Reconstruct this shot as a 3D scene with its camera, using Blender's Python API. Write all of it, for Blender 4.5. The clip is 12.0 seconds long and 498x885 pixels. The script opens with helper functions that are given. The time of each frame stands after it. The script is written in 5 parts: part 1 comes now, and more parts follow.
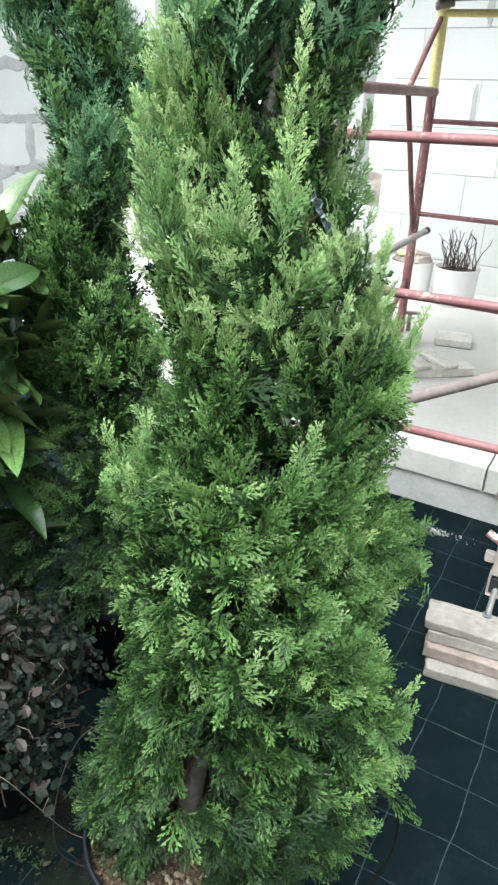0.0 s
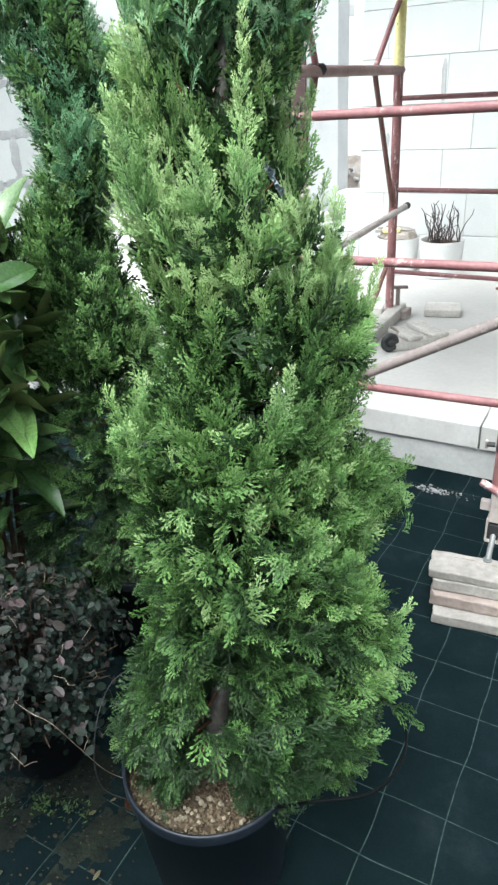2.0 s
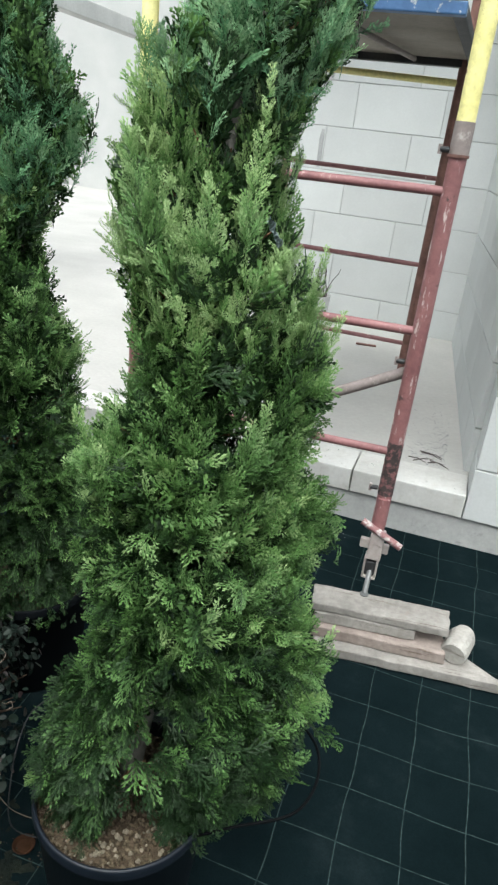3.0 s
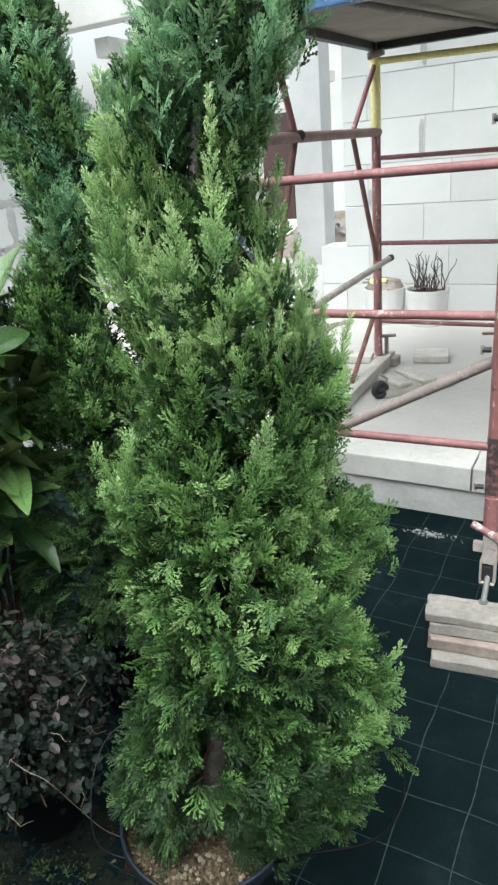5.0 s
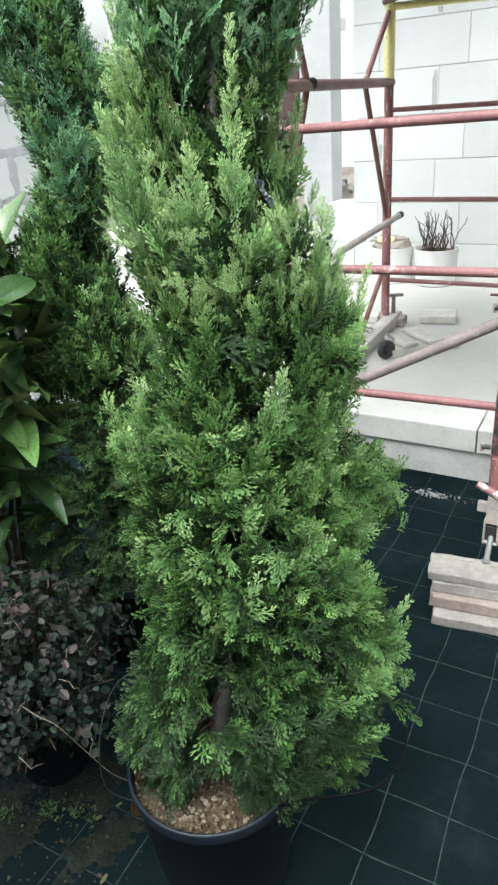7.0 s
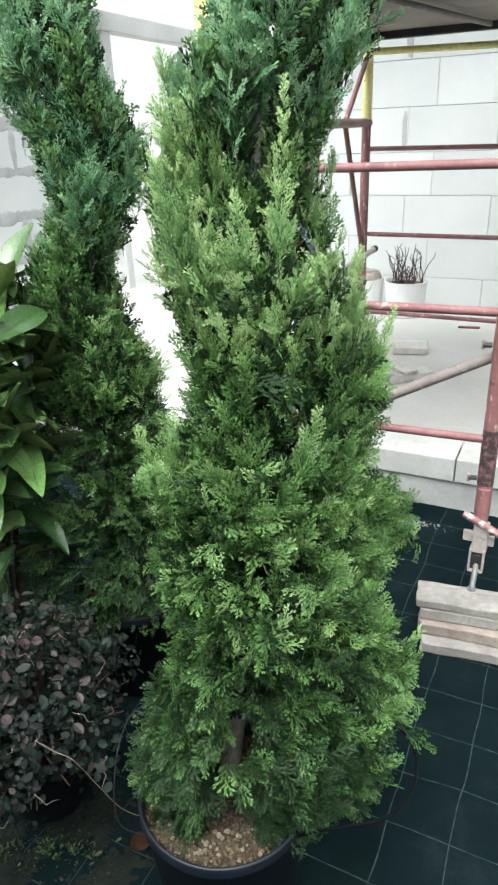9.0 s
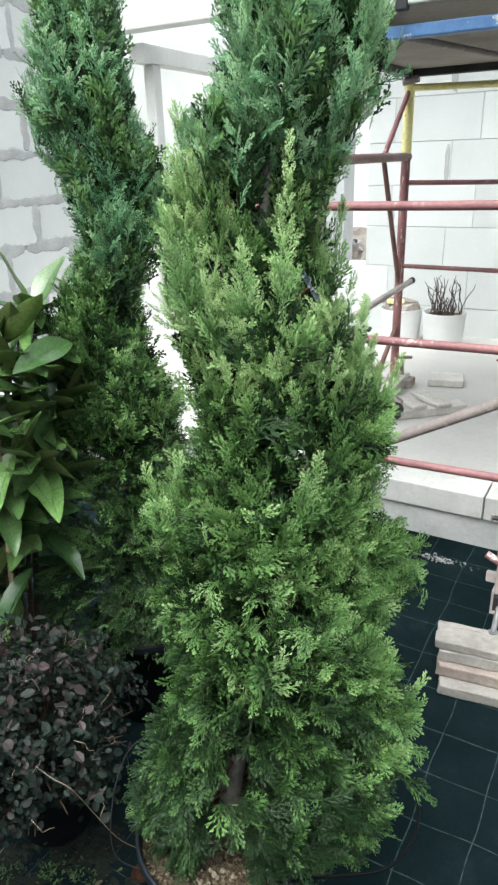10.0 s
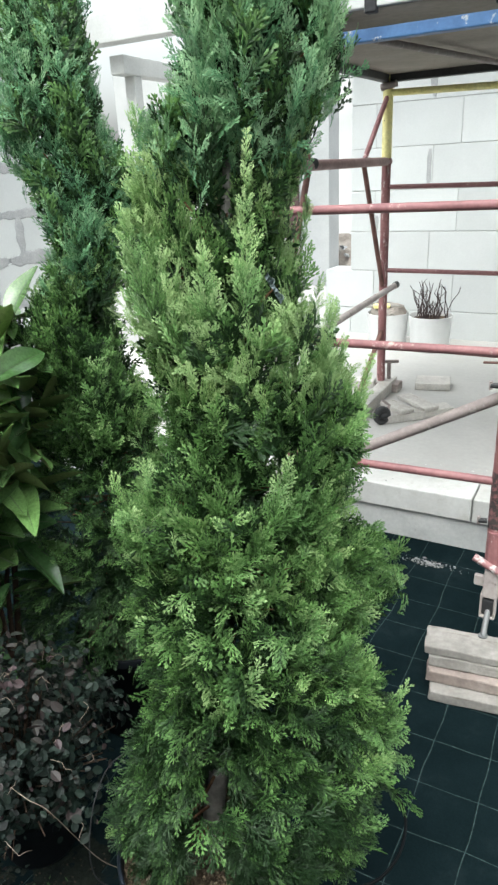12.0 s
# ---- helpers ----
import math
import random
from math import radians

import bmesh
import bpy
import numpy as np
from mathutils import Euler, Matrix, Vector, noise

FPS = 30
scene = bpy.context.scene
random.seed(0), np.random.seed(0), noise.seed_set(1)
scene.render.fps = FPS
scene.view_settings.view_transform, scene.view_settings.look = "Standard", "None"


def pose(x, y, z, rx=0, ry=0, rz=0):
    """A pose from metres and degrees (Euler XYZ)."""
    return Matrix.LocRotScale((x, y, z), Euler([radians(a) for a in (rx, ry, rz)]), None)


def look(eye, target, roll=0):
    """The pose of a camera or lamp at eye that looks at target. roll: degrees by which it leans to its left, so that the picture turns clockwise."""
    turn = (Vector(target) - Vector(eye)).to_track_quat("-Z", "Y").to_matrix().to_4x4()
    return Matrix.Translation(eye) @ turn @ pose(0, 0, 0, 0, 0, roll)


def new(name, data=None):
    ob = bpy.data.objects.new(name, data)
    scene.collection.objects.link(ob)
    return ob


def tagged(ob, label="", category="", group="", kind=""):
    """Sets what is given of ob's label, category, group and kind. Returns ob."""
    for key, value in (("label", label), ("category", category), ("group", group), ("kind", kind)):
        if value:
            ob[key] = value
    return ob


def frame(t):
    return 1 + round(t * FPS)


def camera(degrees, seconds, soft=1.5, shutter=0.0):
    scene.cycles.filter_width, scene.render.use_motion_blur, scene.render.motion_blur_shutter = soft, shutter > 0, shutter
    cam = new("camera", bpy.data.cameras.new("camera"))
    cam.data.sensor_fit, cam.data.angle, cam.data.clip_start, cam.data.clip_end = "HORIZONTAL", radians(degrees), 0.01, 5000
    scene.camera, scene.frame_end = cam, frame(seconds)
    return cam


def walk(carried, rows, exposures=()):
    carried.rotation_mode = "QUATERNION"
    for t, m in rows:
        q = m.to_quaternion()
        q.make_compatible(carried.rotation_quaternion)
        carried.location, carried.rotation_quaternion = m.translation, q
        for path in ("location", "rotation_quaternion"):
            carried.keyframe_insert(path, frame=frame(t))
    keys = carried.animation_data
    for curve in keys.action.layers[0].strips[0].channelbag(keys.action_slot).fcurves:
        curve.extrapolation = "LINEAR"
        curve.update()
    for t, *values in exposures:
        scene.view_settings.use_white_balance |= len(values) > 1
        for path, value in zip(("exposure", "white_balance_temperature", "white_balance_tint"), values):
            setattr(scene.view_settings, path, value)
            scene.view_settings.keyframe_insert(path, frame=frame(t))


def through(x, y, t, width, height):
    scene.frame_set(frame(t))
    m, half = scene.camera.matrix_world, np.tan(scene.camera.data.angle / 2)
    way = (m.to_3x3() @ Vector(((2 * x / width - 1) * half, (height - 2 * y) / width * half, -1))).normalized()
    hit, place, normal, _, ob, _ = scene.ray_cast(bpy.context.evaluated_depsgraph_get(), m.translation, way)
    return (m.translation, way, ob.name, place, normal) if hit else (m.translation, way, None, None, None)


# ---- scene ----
cam = camera(40.5, 12.0, 2.5)
PATH = [
    (0, (0.445, 0.045, 1.427), (-0.436, 1.595, 0.52), 2.1),
    (0.5, (0.382, -0.033, 1.426), (-0.26, 1.636, 0.53), 6.5),
    (1, (0.419, -0.045, 1.433), (-0.347, 1.575, 0.545), 3.1),
    (1.5, (0.524, -0.03, 1.424), (-0.528, 1.437, 0.563), -3.1),
    (2, (0.536, -0.051, 1.416), (-0.369, 1.48, 0.502), -3.5),
    (2.5, (0.467, -0.116, 1.428), (-0.252, 1.55, 0.586), -0.0),
    (3, (0.384, -0.165, 1.428), (-0.107, 1.596, 0.616), 6.8),
    (3.5, (0.401, -0.163, 1.426), (-0.198, 1.548, 0.582), 3.2),
    (3.7, (0.426, -0.147, 1.426), (-0.285, 1.514, 0.568), 0.5),
    (5.3, (0.585, -0.044, 1.433), (-0.395, 1.529, 0.681), -6.1),
    (5.5, (0.582, -0.024, 1.431), (-0.508, 1.465, 0.659), -4.6),
    (6, (0.603, -0.006, 1.414), (-0.549, 1.422, 0.618), -3.6),
    (6.5, (0.600, -0.036, 1.418), (-0.425, 1.472, 0.598), -3.8),
    (7, (0.558, -0.075, 1.417), (-0.356, 1.469, 0.533), -4.6),
    (7.2, (0.541, -0.093, 1.424), (-0.317, 1.502, 0.576), -3.4),
    (8.8, (0.445, -0.15, 1.442), (-0.326, 1.484, 0.583), -0.6),
    (9, (0.47, -0.138, 1.45), (-0.343, 1.491, 0.621), -2.3),
    (9.5, (0.509, -0.106, 1.457), (-0.382, 1.48, 0.626), -1.7),
    (10, (0.519, -0.112, 1.478), (-0.409, 1.486, 0.713), -1.7),
    (10.5, (0.53, -0.115, 1.484), (-0.423, 1.48, 0.743), -2.0),
    (11, (0.525, -0.11, 1.476), (-0.399, 1.494, 0.719), -1.7),
    (11.5, (0.523, -0.099, 1.457), (-0.382, 1.519, 0.706), -2.0),
    (12, (0.542, -0.078, 1.465), (-0.376, 1.537, 0.723), -2.9),
]
walk(cam, [(t, look(eye, target, roll)) for t, eye, target, roll in PATH], [(0.0, 1.08, 6200, 5.0), (0.5, 0.87, 6200, 5.0), (1.0, 0.91, 6200, 5.0), (1.5, 1.07, 6100, 5.0), (2.0, 1.13, 6100, 5.0), (2.5, 0.88, 6150, 5.0), (3.0, 0.46, 6250, 5.0), (3.5, 0.62, 6250, 5.0), (3.7, 0.64, 6250, 5.0), (5.4, 0.77, 6250, 5.0), (6.0, 0.98, 6250, 5.0), (6.5, 1.10, 6250, 5.0), (7.0, 0.92, 6250, 5.0), (9.0, 0.91, 6250, 5.0), (10.5, 0.82, 6250, 5.0), (12.0, 0.80, 6250, 5.0)])

# ---- world, sun, exposure ----
world = bpy.data.worlds.new("overcast_sky")
scene.world = world
world.use_nodes = True
wn, wl = world.node_tree.nodes, world.node_tree.links
sky = wn.new("ShaderNodeTexSky")
sky.sky_type, sky.sun_disc = "NISHITA", False
sky.sun_elevation, sky.sun_rotation = radians(63), radians(176)
sky.dust_density, sky.air_density, sky.ozone_density = 6.0, 1.5, 1.0
veil = wn.new("ShaderNodeHueSaturation")
veil.inputs["Saturation"].default_value = 0.18
veil.inputs["Value"].default_value = 1.50
wl.new(sky.outputs["Color"], veil.inputs["Color"])
wl.new(veil.outputs["Color"], wn["Background"].inputs["Color"])
wn["Background"].inputs["Strength"].default_value = 0.15

sun_data = bpy.data.lights.new("sun", "SUN")
sun_data.energy, sun_data.angle, sun_data.color = 0.8, radians(75), (1.0, 0.98, 0.95)
sun = new("sun", sun_data)
sun.matrix_basis = look((0.15, -1.6, 4.7), (0, 0.7, 0))


# ---- materials ----
def nodes(name):
    m = bpy.data.materials.new(name)
    m.use_nodes = True
    n, l = m.node_tree.nodes, m.node_tree.links
    return m, n, l, n["Principled BSDF"]


def noise_tex(n, l, scale, detail=4.0, rough=0.55, coord="Object"):
    tc = n.new("ShaderNodeTexCoord")
    t = n.new("ShaderNodeTexNoise")
    t.inputs["Scale"].default_value, t.inputs["Detail"].default_value, t.inputs["Roughness"].default_value = scale, detail, rough
    l.new(tc.outputs[coord], t.inputs["Vector"])
    return t


def ramp(n, l, source, stops):
    r = n.new("ShaderNodeValToRGB")
    while len(r.color_ramp.elements) < len(stops):
        r.color_ramp.elements.new(0.5)
    for e, (p, c) in zip(r.color_ramp.elements, stops):
        e.position, e.color = p, (*c, 1)
    l.new(source, r.inputs["Fac"])
    return r


def mix(n, l, fac, a, b, blend="MIX"):
    m = n.new("ShaderNodeMix")
    m.data_type, m.blend_type = "RGBA", blend
    for v, k in ((fac, 0), (a, 6), (b, 7)):
        if isinstance(v, bpy.types.NodeSocket):
            l.new(v, m.inputs[k])
        elif k == 0:
            m.inputs[k].default_value = v
        else:
            m.inputs[k].default_value = (*v, 1)
    return m.outputs[2]


def bump(n, l, bsdf, height, strength=0.3, distance=0.01):
    b = n.new("ShaderNodeBump")
    b.inputs["Strength"].default_value, b.inputs["Distance"].default_value = strength, distance
    l.new(height, b.inputs["Height"])
    l.new(b.outputs["Normal"], bsdf.inputs["Normal"])


def surface(name, dark, light, patch=3.0, grain=60.0, rough=0.8, metal=0.0, relief=0.3, spec=0.5, dirt=None, dirt_at=(0.58, 0.72), vary=0.0, depth=0.004, amp=0.22, scrape=None):
    """A surface with broad patches, fine grain, optional stains and a tone of its own for each object."""
    m, n, l, b = nodes(name)
    big, fine = noise_tex(n, l, patch, 5), noise_tex(n, l, grain, 6, 0.65)
    c = ramp(n, l, big.outputs["Fac"], ((0.3, dark), (0.7, light))).outputs["Color"]
    g = ramp(n, l, fine.outputs["Fac"], ((0.25, (1 - amp,) * 3), (0.75, (1 + amp * 0.7,) * 3))).outputs["Color"]
    c = mix(n, l, 1.0, c, g, "MULTIPLY")
    if dirt:
        spots = noise_tex(n, l, patch * 2.7, 8, 0.7)
        f = ramp(n, l, spots.outputs["Fac"], ((dirt_at[0], (0, 0, 0)), (dirt_at[1], (1, 1, 1)))).outputs["Color"]
        c = mix(n, l, f, c, dirt)
    if scrape:
        streak = noise_tex(n, l, 1.0, 6, 0.7)
        mp = n.new("ShaderNodeMapping")
        mp.inputs["Scale"].default_value = scrape[1]
        l.new(streak.inputs["Vector"].links[0].from_socket, mp.inputs["Vector"])
        l.new(mp.outputs["Vector"], streak.inputs["Vector"])
        f = ramp(n, l, streak.outputs["Fac"], ((scrape[2], (0, 0, 0)), (scrape[3], (1, 1, 1)))).outputs["Color"]
        c = mix(n, l, f, c, scrape[0])
    if vary:
        oi = n.new("ShaderNodeObjectInfo")
        v = ramp(n, l, oi.outputs["Random"], ((0.0, (1 - vary,) * 3), (1.0, (1 + vary * 0.4,) * 3))).outputs["Color"]
        c = mix(n, l, 1.0, c, v, "MULTIPLY")
    l.new(c, b.inputs["Base Color"])
    b.inputs["Roughness"].default_value, b.inputs["Metallic"].default_value = rough, metal
    b.inputs["Specular IOR Level"].default_value = spec
    bump(n, l, b, fine.outputs["Fac"], relief, depth)
    return m


def foliage(name, old_shaded, young, fresh, through=0.25, rough=0.55, spec=0.3):
    """Needle foliage: the tone attribute runs from inner growth, darkened for shade, to fresh tips."""
    m, n, l, b = nodes(name)
    a = n.new("ShaderNodeAttribute")
    a.attribute_name = "tone"
    isl = n.new("ShaderNodeNewGeometry")
    big = noise_tex(n, l, 9.0, 3)
    c = ramp(n, l, a.outputs["Fac"], ((0.0, old_shaded), (0.5, young), (1.0, fresh))).outputs["Color"]
    v = ramp(n, l, isl.outputs["Random Per Island"], ((0.0, (0.80,) * 3), (1.0, (1.18,) * 3))).outputs["Color"]
    c = mix(n, l, 1.0, c, v, "MULTIPLY")
    w = ramp(n, l, big.outputs["Fac"], ((0.3, (0.86, 0.91, 0.95)), (0.7, (1.06, 1.09, 1.0)))).outputs["Color"]
    c = mix(n, l, 1.0, c, w, "MULTIPLY")
    l.new(c, b.inputs["Base Color"])
    b.inputs["Roughness"].default_value = rough
    b.inputs["Specular IOR Level"].default_value = spec
    t = n.new("ShaderNodeBsdfTranslucent")
    l.new(c, t.inputs["Color"])
    s = n.new("ShaderNodeMixShader")
    s.inputs["Fac"].default_value = through
    l.new(b.outputs["BSDF"], s.inputs[1])
    l.new(t.outputs["BSDF"], s.inputs[2])
    l.new(s.outputs["Shader"], n["Material Output"].inputs["Surface"])
    return m


def fabric_material():
    """Black woven ground cover with pale marker threads about 15 cm apart."""
    m, n, l, b = nodes("woven_ground_cover")
    tc = n.new("ShaderNodeTexCoord")
    warp = noise_tex(n, l, 2.2, 2)
    add = n.new("ShaderNodeVectorMath")
    add.operation = "MULTIPLY_ADD"
    l.new(warp.outputs["Color"], add.inputs[0])
    add.inputs[1].default_value = (0.05, 0.05, 0)
    l.new(tc.outputs["Object"], add.inputs[2])
    sep = n.new("ShaderNodeSeparateXYZ")
    l.new(add.outputs[0], sep.inputs[0])

    def threads(axis, offset, pitch, width):
        def math_node(op, x, y=0.0):
            k = n.new("ShaderNodeMath")
            k.operation = op
            for i, v in enumerate((x, y)):
                if isinstance(v, bpy.types.NodeSocket):
                    l.new(v, k.inputs[i])
                else:
                    k.inputs[i].default_value = v
            return k.outputs[0]
        p = math_node("PINGPONG", math_node("SUBTRACT", sep.outputs[axis], offset), pitch / 2)
        return math_node("LESS_THAN", p, width)

    fine = noise_tex(n, l, 220, 3)
    big = noise_tex(n, l, 3.5, 6, 0.65)
    tear = noise_tex(n, l, 45, 3)
    lines = n.new("ShaderNodeMath")
    lines.operation = "MAXIMUM"
    l.new(threads(0, 0.276, 0.145, 0.0012), lines.inputs[0])
    l.new(threads(1, 1.105, 0.150, 0.0012), lines.inputs[1])
    worn = n.new("ShaderNodeMath")
    worn.operation = "MULTIPLY"
    l.new(lines.outputs[0], worn.inputs[0])
    l.new(ramp(n, l, tear.outputs["Fac"], ((0.3, (0.25,) * 3), (0.6, (0.9,) * 3))).outputs["Color"], worn.inputs[1])
    base = ramp(n, l, big.outputs["Fac"], ((0.3, (0.0038, 0.0078, 0.0088)), (0.55, (0.0058, 0.0112, 0.0126)), (0.8, (0.014, 0.0215, 0.0235)))).outputs["Color"]
    weave = ramp(n, l, fine.outputs["Fac"], ((0.3, (0.88,) * 3), (0.7, (1.12,) * 3))).outputs["Color"]
    base = mix(n, l, 1.0, base, weave, "MULTIPLY")
    l.new(mix(n, l, worn.outputs[0], base, (0.042, 0.065, 0.063)), b.inputs["Base Color"])
    b.inputs["Roughness"].default_value = 0.7
    b.inputs["Specular IOR Level"].default_value = 0.0
    bump(n, l, b, fine.outputs["Fac"], 0.15, 0.002)
    return m


M_FABRIC = fabric_material()
M_BLOCK = surface("aerated_concrete", (0.49, 0.508, 0.502), (0.555, 0.572, 0.566), 2.0, 90, 0.9, relief=0.12, spec=0.2, vary=0.08, amp=0.05)
M_KERB = surface("dusty_kerb_block", (0.43, 0.425, 0.40), (0.55, 0.55, 0.53), 5.0, 70, 0.9, relief=0.25, spec=0.2, vary=0.06, amp=0.09, dirt=(0.40, 0.385, 0.35), dirt_at=(0.55, 0.75))
M_MORTAR = surface("grey_mortar", (0.28, 0.29, 0.29), (0.42, 0.42, 0.42), 6.0, 120, 0.95, relief=0.6, spec=0.2)
M_JOINT = surface("thin_bed_joint", (0.36, 0.36, 0.36), (0.50, 0.50, 0.49), 6.0, 120, 0.95, relief=0.4, spec=0.2)
M_SLAB = surface("concrete_floor", (0.35, 0.344, 0.325), (0.44, 0.433, 0.41), 1.3, 40, 0.85, amp=0.08, relief=0.15, spec=0.3, dirt=(0.36, 0.35, 0.33), dirt_at=(0.6, 0.8))
M_CONCRETE = surface("cast_concrete", (0.46, 0.465, 0.45), (0.58, 0.585, 0.565), 2.4, 55, 0.85, amp=0.10, relief=0.2, spec=0.3)
M_FOOTING = surface("stained_footing_concrete", (0.33, 0.335, 0.325), (0.47, 0.475, 0.46), 4.0, 55, 0.9, amp=0.12, relief=0.3, spec=0.2, dirt=(0.20, 0.20, 0.19), dirt_at=(0.60, 0.74))
M_PILLAR = surface("bare_grey_pillar", (0.34, 0.35, 0.35), (0.43, 0.44, 0.44), 2.4, 55, 0.85, amp=0.08, relief=0.2, spec=0.3)
M_PLASTER = surface("white_plaster", (0.40, 0.41, 0.40), (0.48, 0.48, 0.47), 1.2, 50, 0.9, relief=0.1, spec=0.2, amp=0.05)
M_RED = surface("red_scaffold_paint", (0.20, 0.082, 0.086), (0.31, 0.145, 0.145), 9.0, 70, 0.55, relief=0.25, dirt=(0.50, 0.36, 0.33), dirt_at=(0.60, 0.66))
M_POST = surface("scraped_red_paint", (0.19, 0.078, 0.080), (0.31, 0.145, 0.142), 9.0, 70, 0.55, relief=0.25, dirt=(0.07, 0.045, 0.04), dirt_at=(0.60, 0.68), scrape=((0.55, 0.45, 0.42), (60, 60, 11), 0.59, 0.63))
M_RUST = surface("rusty_steel", (0.11, 0.055, 0.045), (0.22, 0.11, 0.09), 14.0, 90, 0.75, 0.1, relief=0.4)
M_YELLOW = surface("yellow_scaffold_paint", (0.80, 0.73, 0.27), (0.90, 0.84, 0.40), 9.0, 70, 0.5, relief=0.2, dirt=(0.18, 0.10, 0.07), dirt_at=(0.66, 0.70))
M_GREYTUBE = surface("weathered_grey_tube", (0.19, 0.155, 0.145), (0.31, 0.265, 0.25), 8.0, 70, 0.7, 0.0, relief=0.25, dirt=(0.42, 0.38, 0.35), dirt_at=(0.58, 0.66))
M_BROWNTUBE = surface("faded_brown_tube", (0.22, 0.135, 0.125), (0.34, 0.225, 0.21), 8.0, 70, 0.65, relief=0.25, dirt=(0.45, 0.38, 0.35), dirt_at=(0.62, 0.70))
M_PALETUBE = surface("pale_dusty_tube", (0.36, 0.315, 0.295), (0.52, 0.47, 0.44), 8.0, 70, 0.75, relief=0.25, dirt=(0.17, 0.14, 0.13), dirt_at=(0.60, 0.68))
M_BLUE = surface("blue_painted_steel", (0.055, 0.13, 0.29), (0.09, 0.20, 0.40), 8.0, 60, 0.5, relief=0.2, dirt=(0.50, 0.52, 0.52), dirt_at=(0.60, 0.63))
M_DARKSTEEL = surface("dark_steel", (0.020, 0.021, 0.023), (0.05, 0.05, 0.05), 10.0, 80, 0.6, 0.3, relief=0.2)
M_TAR = surface("tarry_red_paint", (0.025, 0.020, 0.020), (0.065, 0.050, 0.048), 16.0, 80, 0.7, relief=0.4, dirt=(0.24, 0.11, 0.11), dirt_at=(0.50, 0.60))
M_FLECK = surface("paint_flecked_steel", (0.19, 0.085, 0.085), (0.31, 0.15, 0.15), 9.0, 70, 0.6, relief=0.4, dirt=(0.58, 0.55, 0.53), dirt_at=(0.50, 0.58))
M_STEEL = surface("bare_grey_steel", (0.13, 0.135, 0.135), (0.24, 0.245, 0.24), 12.0, 80, 0.55, 0.4, relief=0.25)
M_PLY = surface("deck_plywood", (0.17, 0.15, 0.125), (0.29, 0.255, 0.215), 3.0, 50, 0.8, relief=0.25)
M_TIMBER = surface("grey_weathered_timber", (0.21, 0.197, 0.18), (0.335, 0.315, 0.29), 7.0, 60, 0.85, relief=0.5, spec=0.2, scrape=((0.14, 0.12, 0.10), (4, 60, 60), 0.60, 0.70), dirt=(0.25, 0.21, 0.18), dirt_at=(0.62, 0.75), vary=0.25)
M_PALEWOOD = surface("dusty_pale_timber", (0.36, 0.343, 0.315), (0.50, 0.48, 0.44), 7.0, 60, 0.85, relief=0.4, spec=0.2, scrape=((0.20, 0.18, 0.155), (4, 60, 60), 0.60, 0.70), vary=0.2)
M_PINK = surface("reddish_board", (0.225, 0.182, 0.160), (0.335, 0.282, 0.252), 7.0, 60, 0.85, relief=0.4, spec=0.2, scrape=((0.12, 0.09, 0.07), (4, 60, 60), 0.58, 0.70))
M_BRICK = surface("pale_paver", (0.42, 0.40, 0.37), (0.56, 0.54, 0.50), 10.0, 90, 0.9, relief=0.4, spec=0.2)
M_BUCKET = surface("white_bucket_plastic", (0.60, 0.605, 0.60), (0.70, 0.70, 0.69), 6.0, 60, 0.5, relief=0.03, dirt=(0.60, 0.58, 0.54), dirt_at=(0.66, 0.76), amp=0.03)
M_POT = surface("black_pot_plastic", (0.005, 0.008, 0.013), (0.012, 0.017, 0.025), 8.0, 120, 0.42, relief=0.12, spec=0.4, dirt=(0.07, 0.07, 0.07), dirt_at=(0.66, 0.8))
# black pot plastic with the shade under the plants put into its colour
M_POT_SHADED = surface("shaded_black_pot", (0.002, 0.003, 0.004), (0.006, 0.008, 0.010), 8.0, 120, 0.7, relief=0.12, spec=0.12)
M_TERRA = surface("terracotta_saucer", (0.026, 0.013, 0.007), (0.048, 0.023, 0.012), 9.0, 90, 0.85, relief=0.3, spec=0.1)
M_SOIL = surface("brown_soil", (0.055, 0.040, 0.027), (0.14, 0.105, 0.072), 30.0, 160, 0.95, relief=0.9, spec=0.15, depth=0.006)
# soil coloured near black for the shade inside the shrub's pot
M_SOIL_SHADED = surface("shaded_soil", (0.003, 0.0032, 0.003), (0.008, 0.008, 0.006), 30.0, 160, 0.9, relief=0.8, spec=0.1)
M_PEBBLE = surface("pale_gravel", (0.16, 0.135, 0.098), (0.34, 0.30, 0.225), 25.0, 140, 0.85, relief=0.4, spec=0.3, vary=0.35)
M_HEAP = surface("beige_rubble_earth", (0.22, 0.19, 0.165), (0.36, 0.325, 0.29), 5.0, 40, 0.95, relief=0.7, spec=0.1, depth=0.02)
M_GRAVEL = surface("brown_gravel", (0.040, 0.030, 0.019), (0.20, 0.158, 0.105), 90.0, 140, 0.9, relief=0.4, spec=0.2)
M_BARK = surface("grey_brown_bark", (0.15, 0.14, 0.125), (0.31, 0.295, 0.27), 25.0, 120, 0.92, relief=0.9, spec=0.15, depth=0.006)
M_TWIG = surface("brown_twig", (0.10, 0.055, 0.030), (0.21, 0.12, 0.07), 30.0, 120, 0.85, relief=0.5, spec=0.2)
M_DARKTWIG = surface("dark_twig", (0.03, 0.02, 0.014), (0.07, 0.045, 0.03), 30.0, 120, 0.85, relief=0.5, spec=0.2)
M_STALK = surface("dry_dark_stalk", (0.030, 0.022, 0.022), (0.085, 0.065, 0.062), 30.0, 120, 0.85, relief=0.4, spec=0.2)
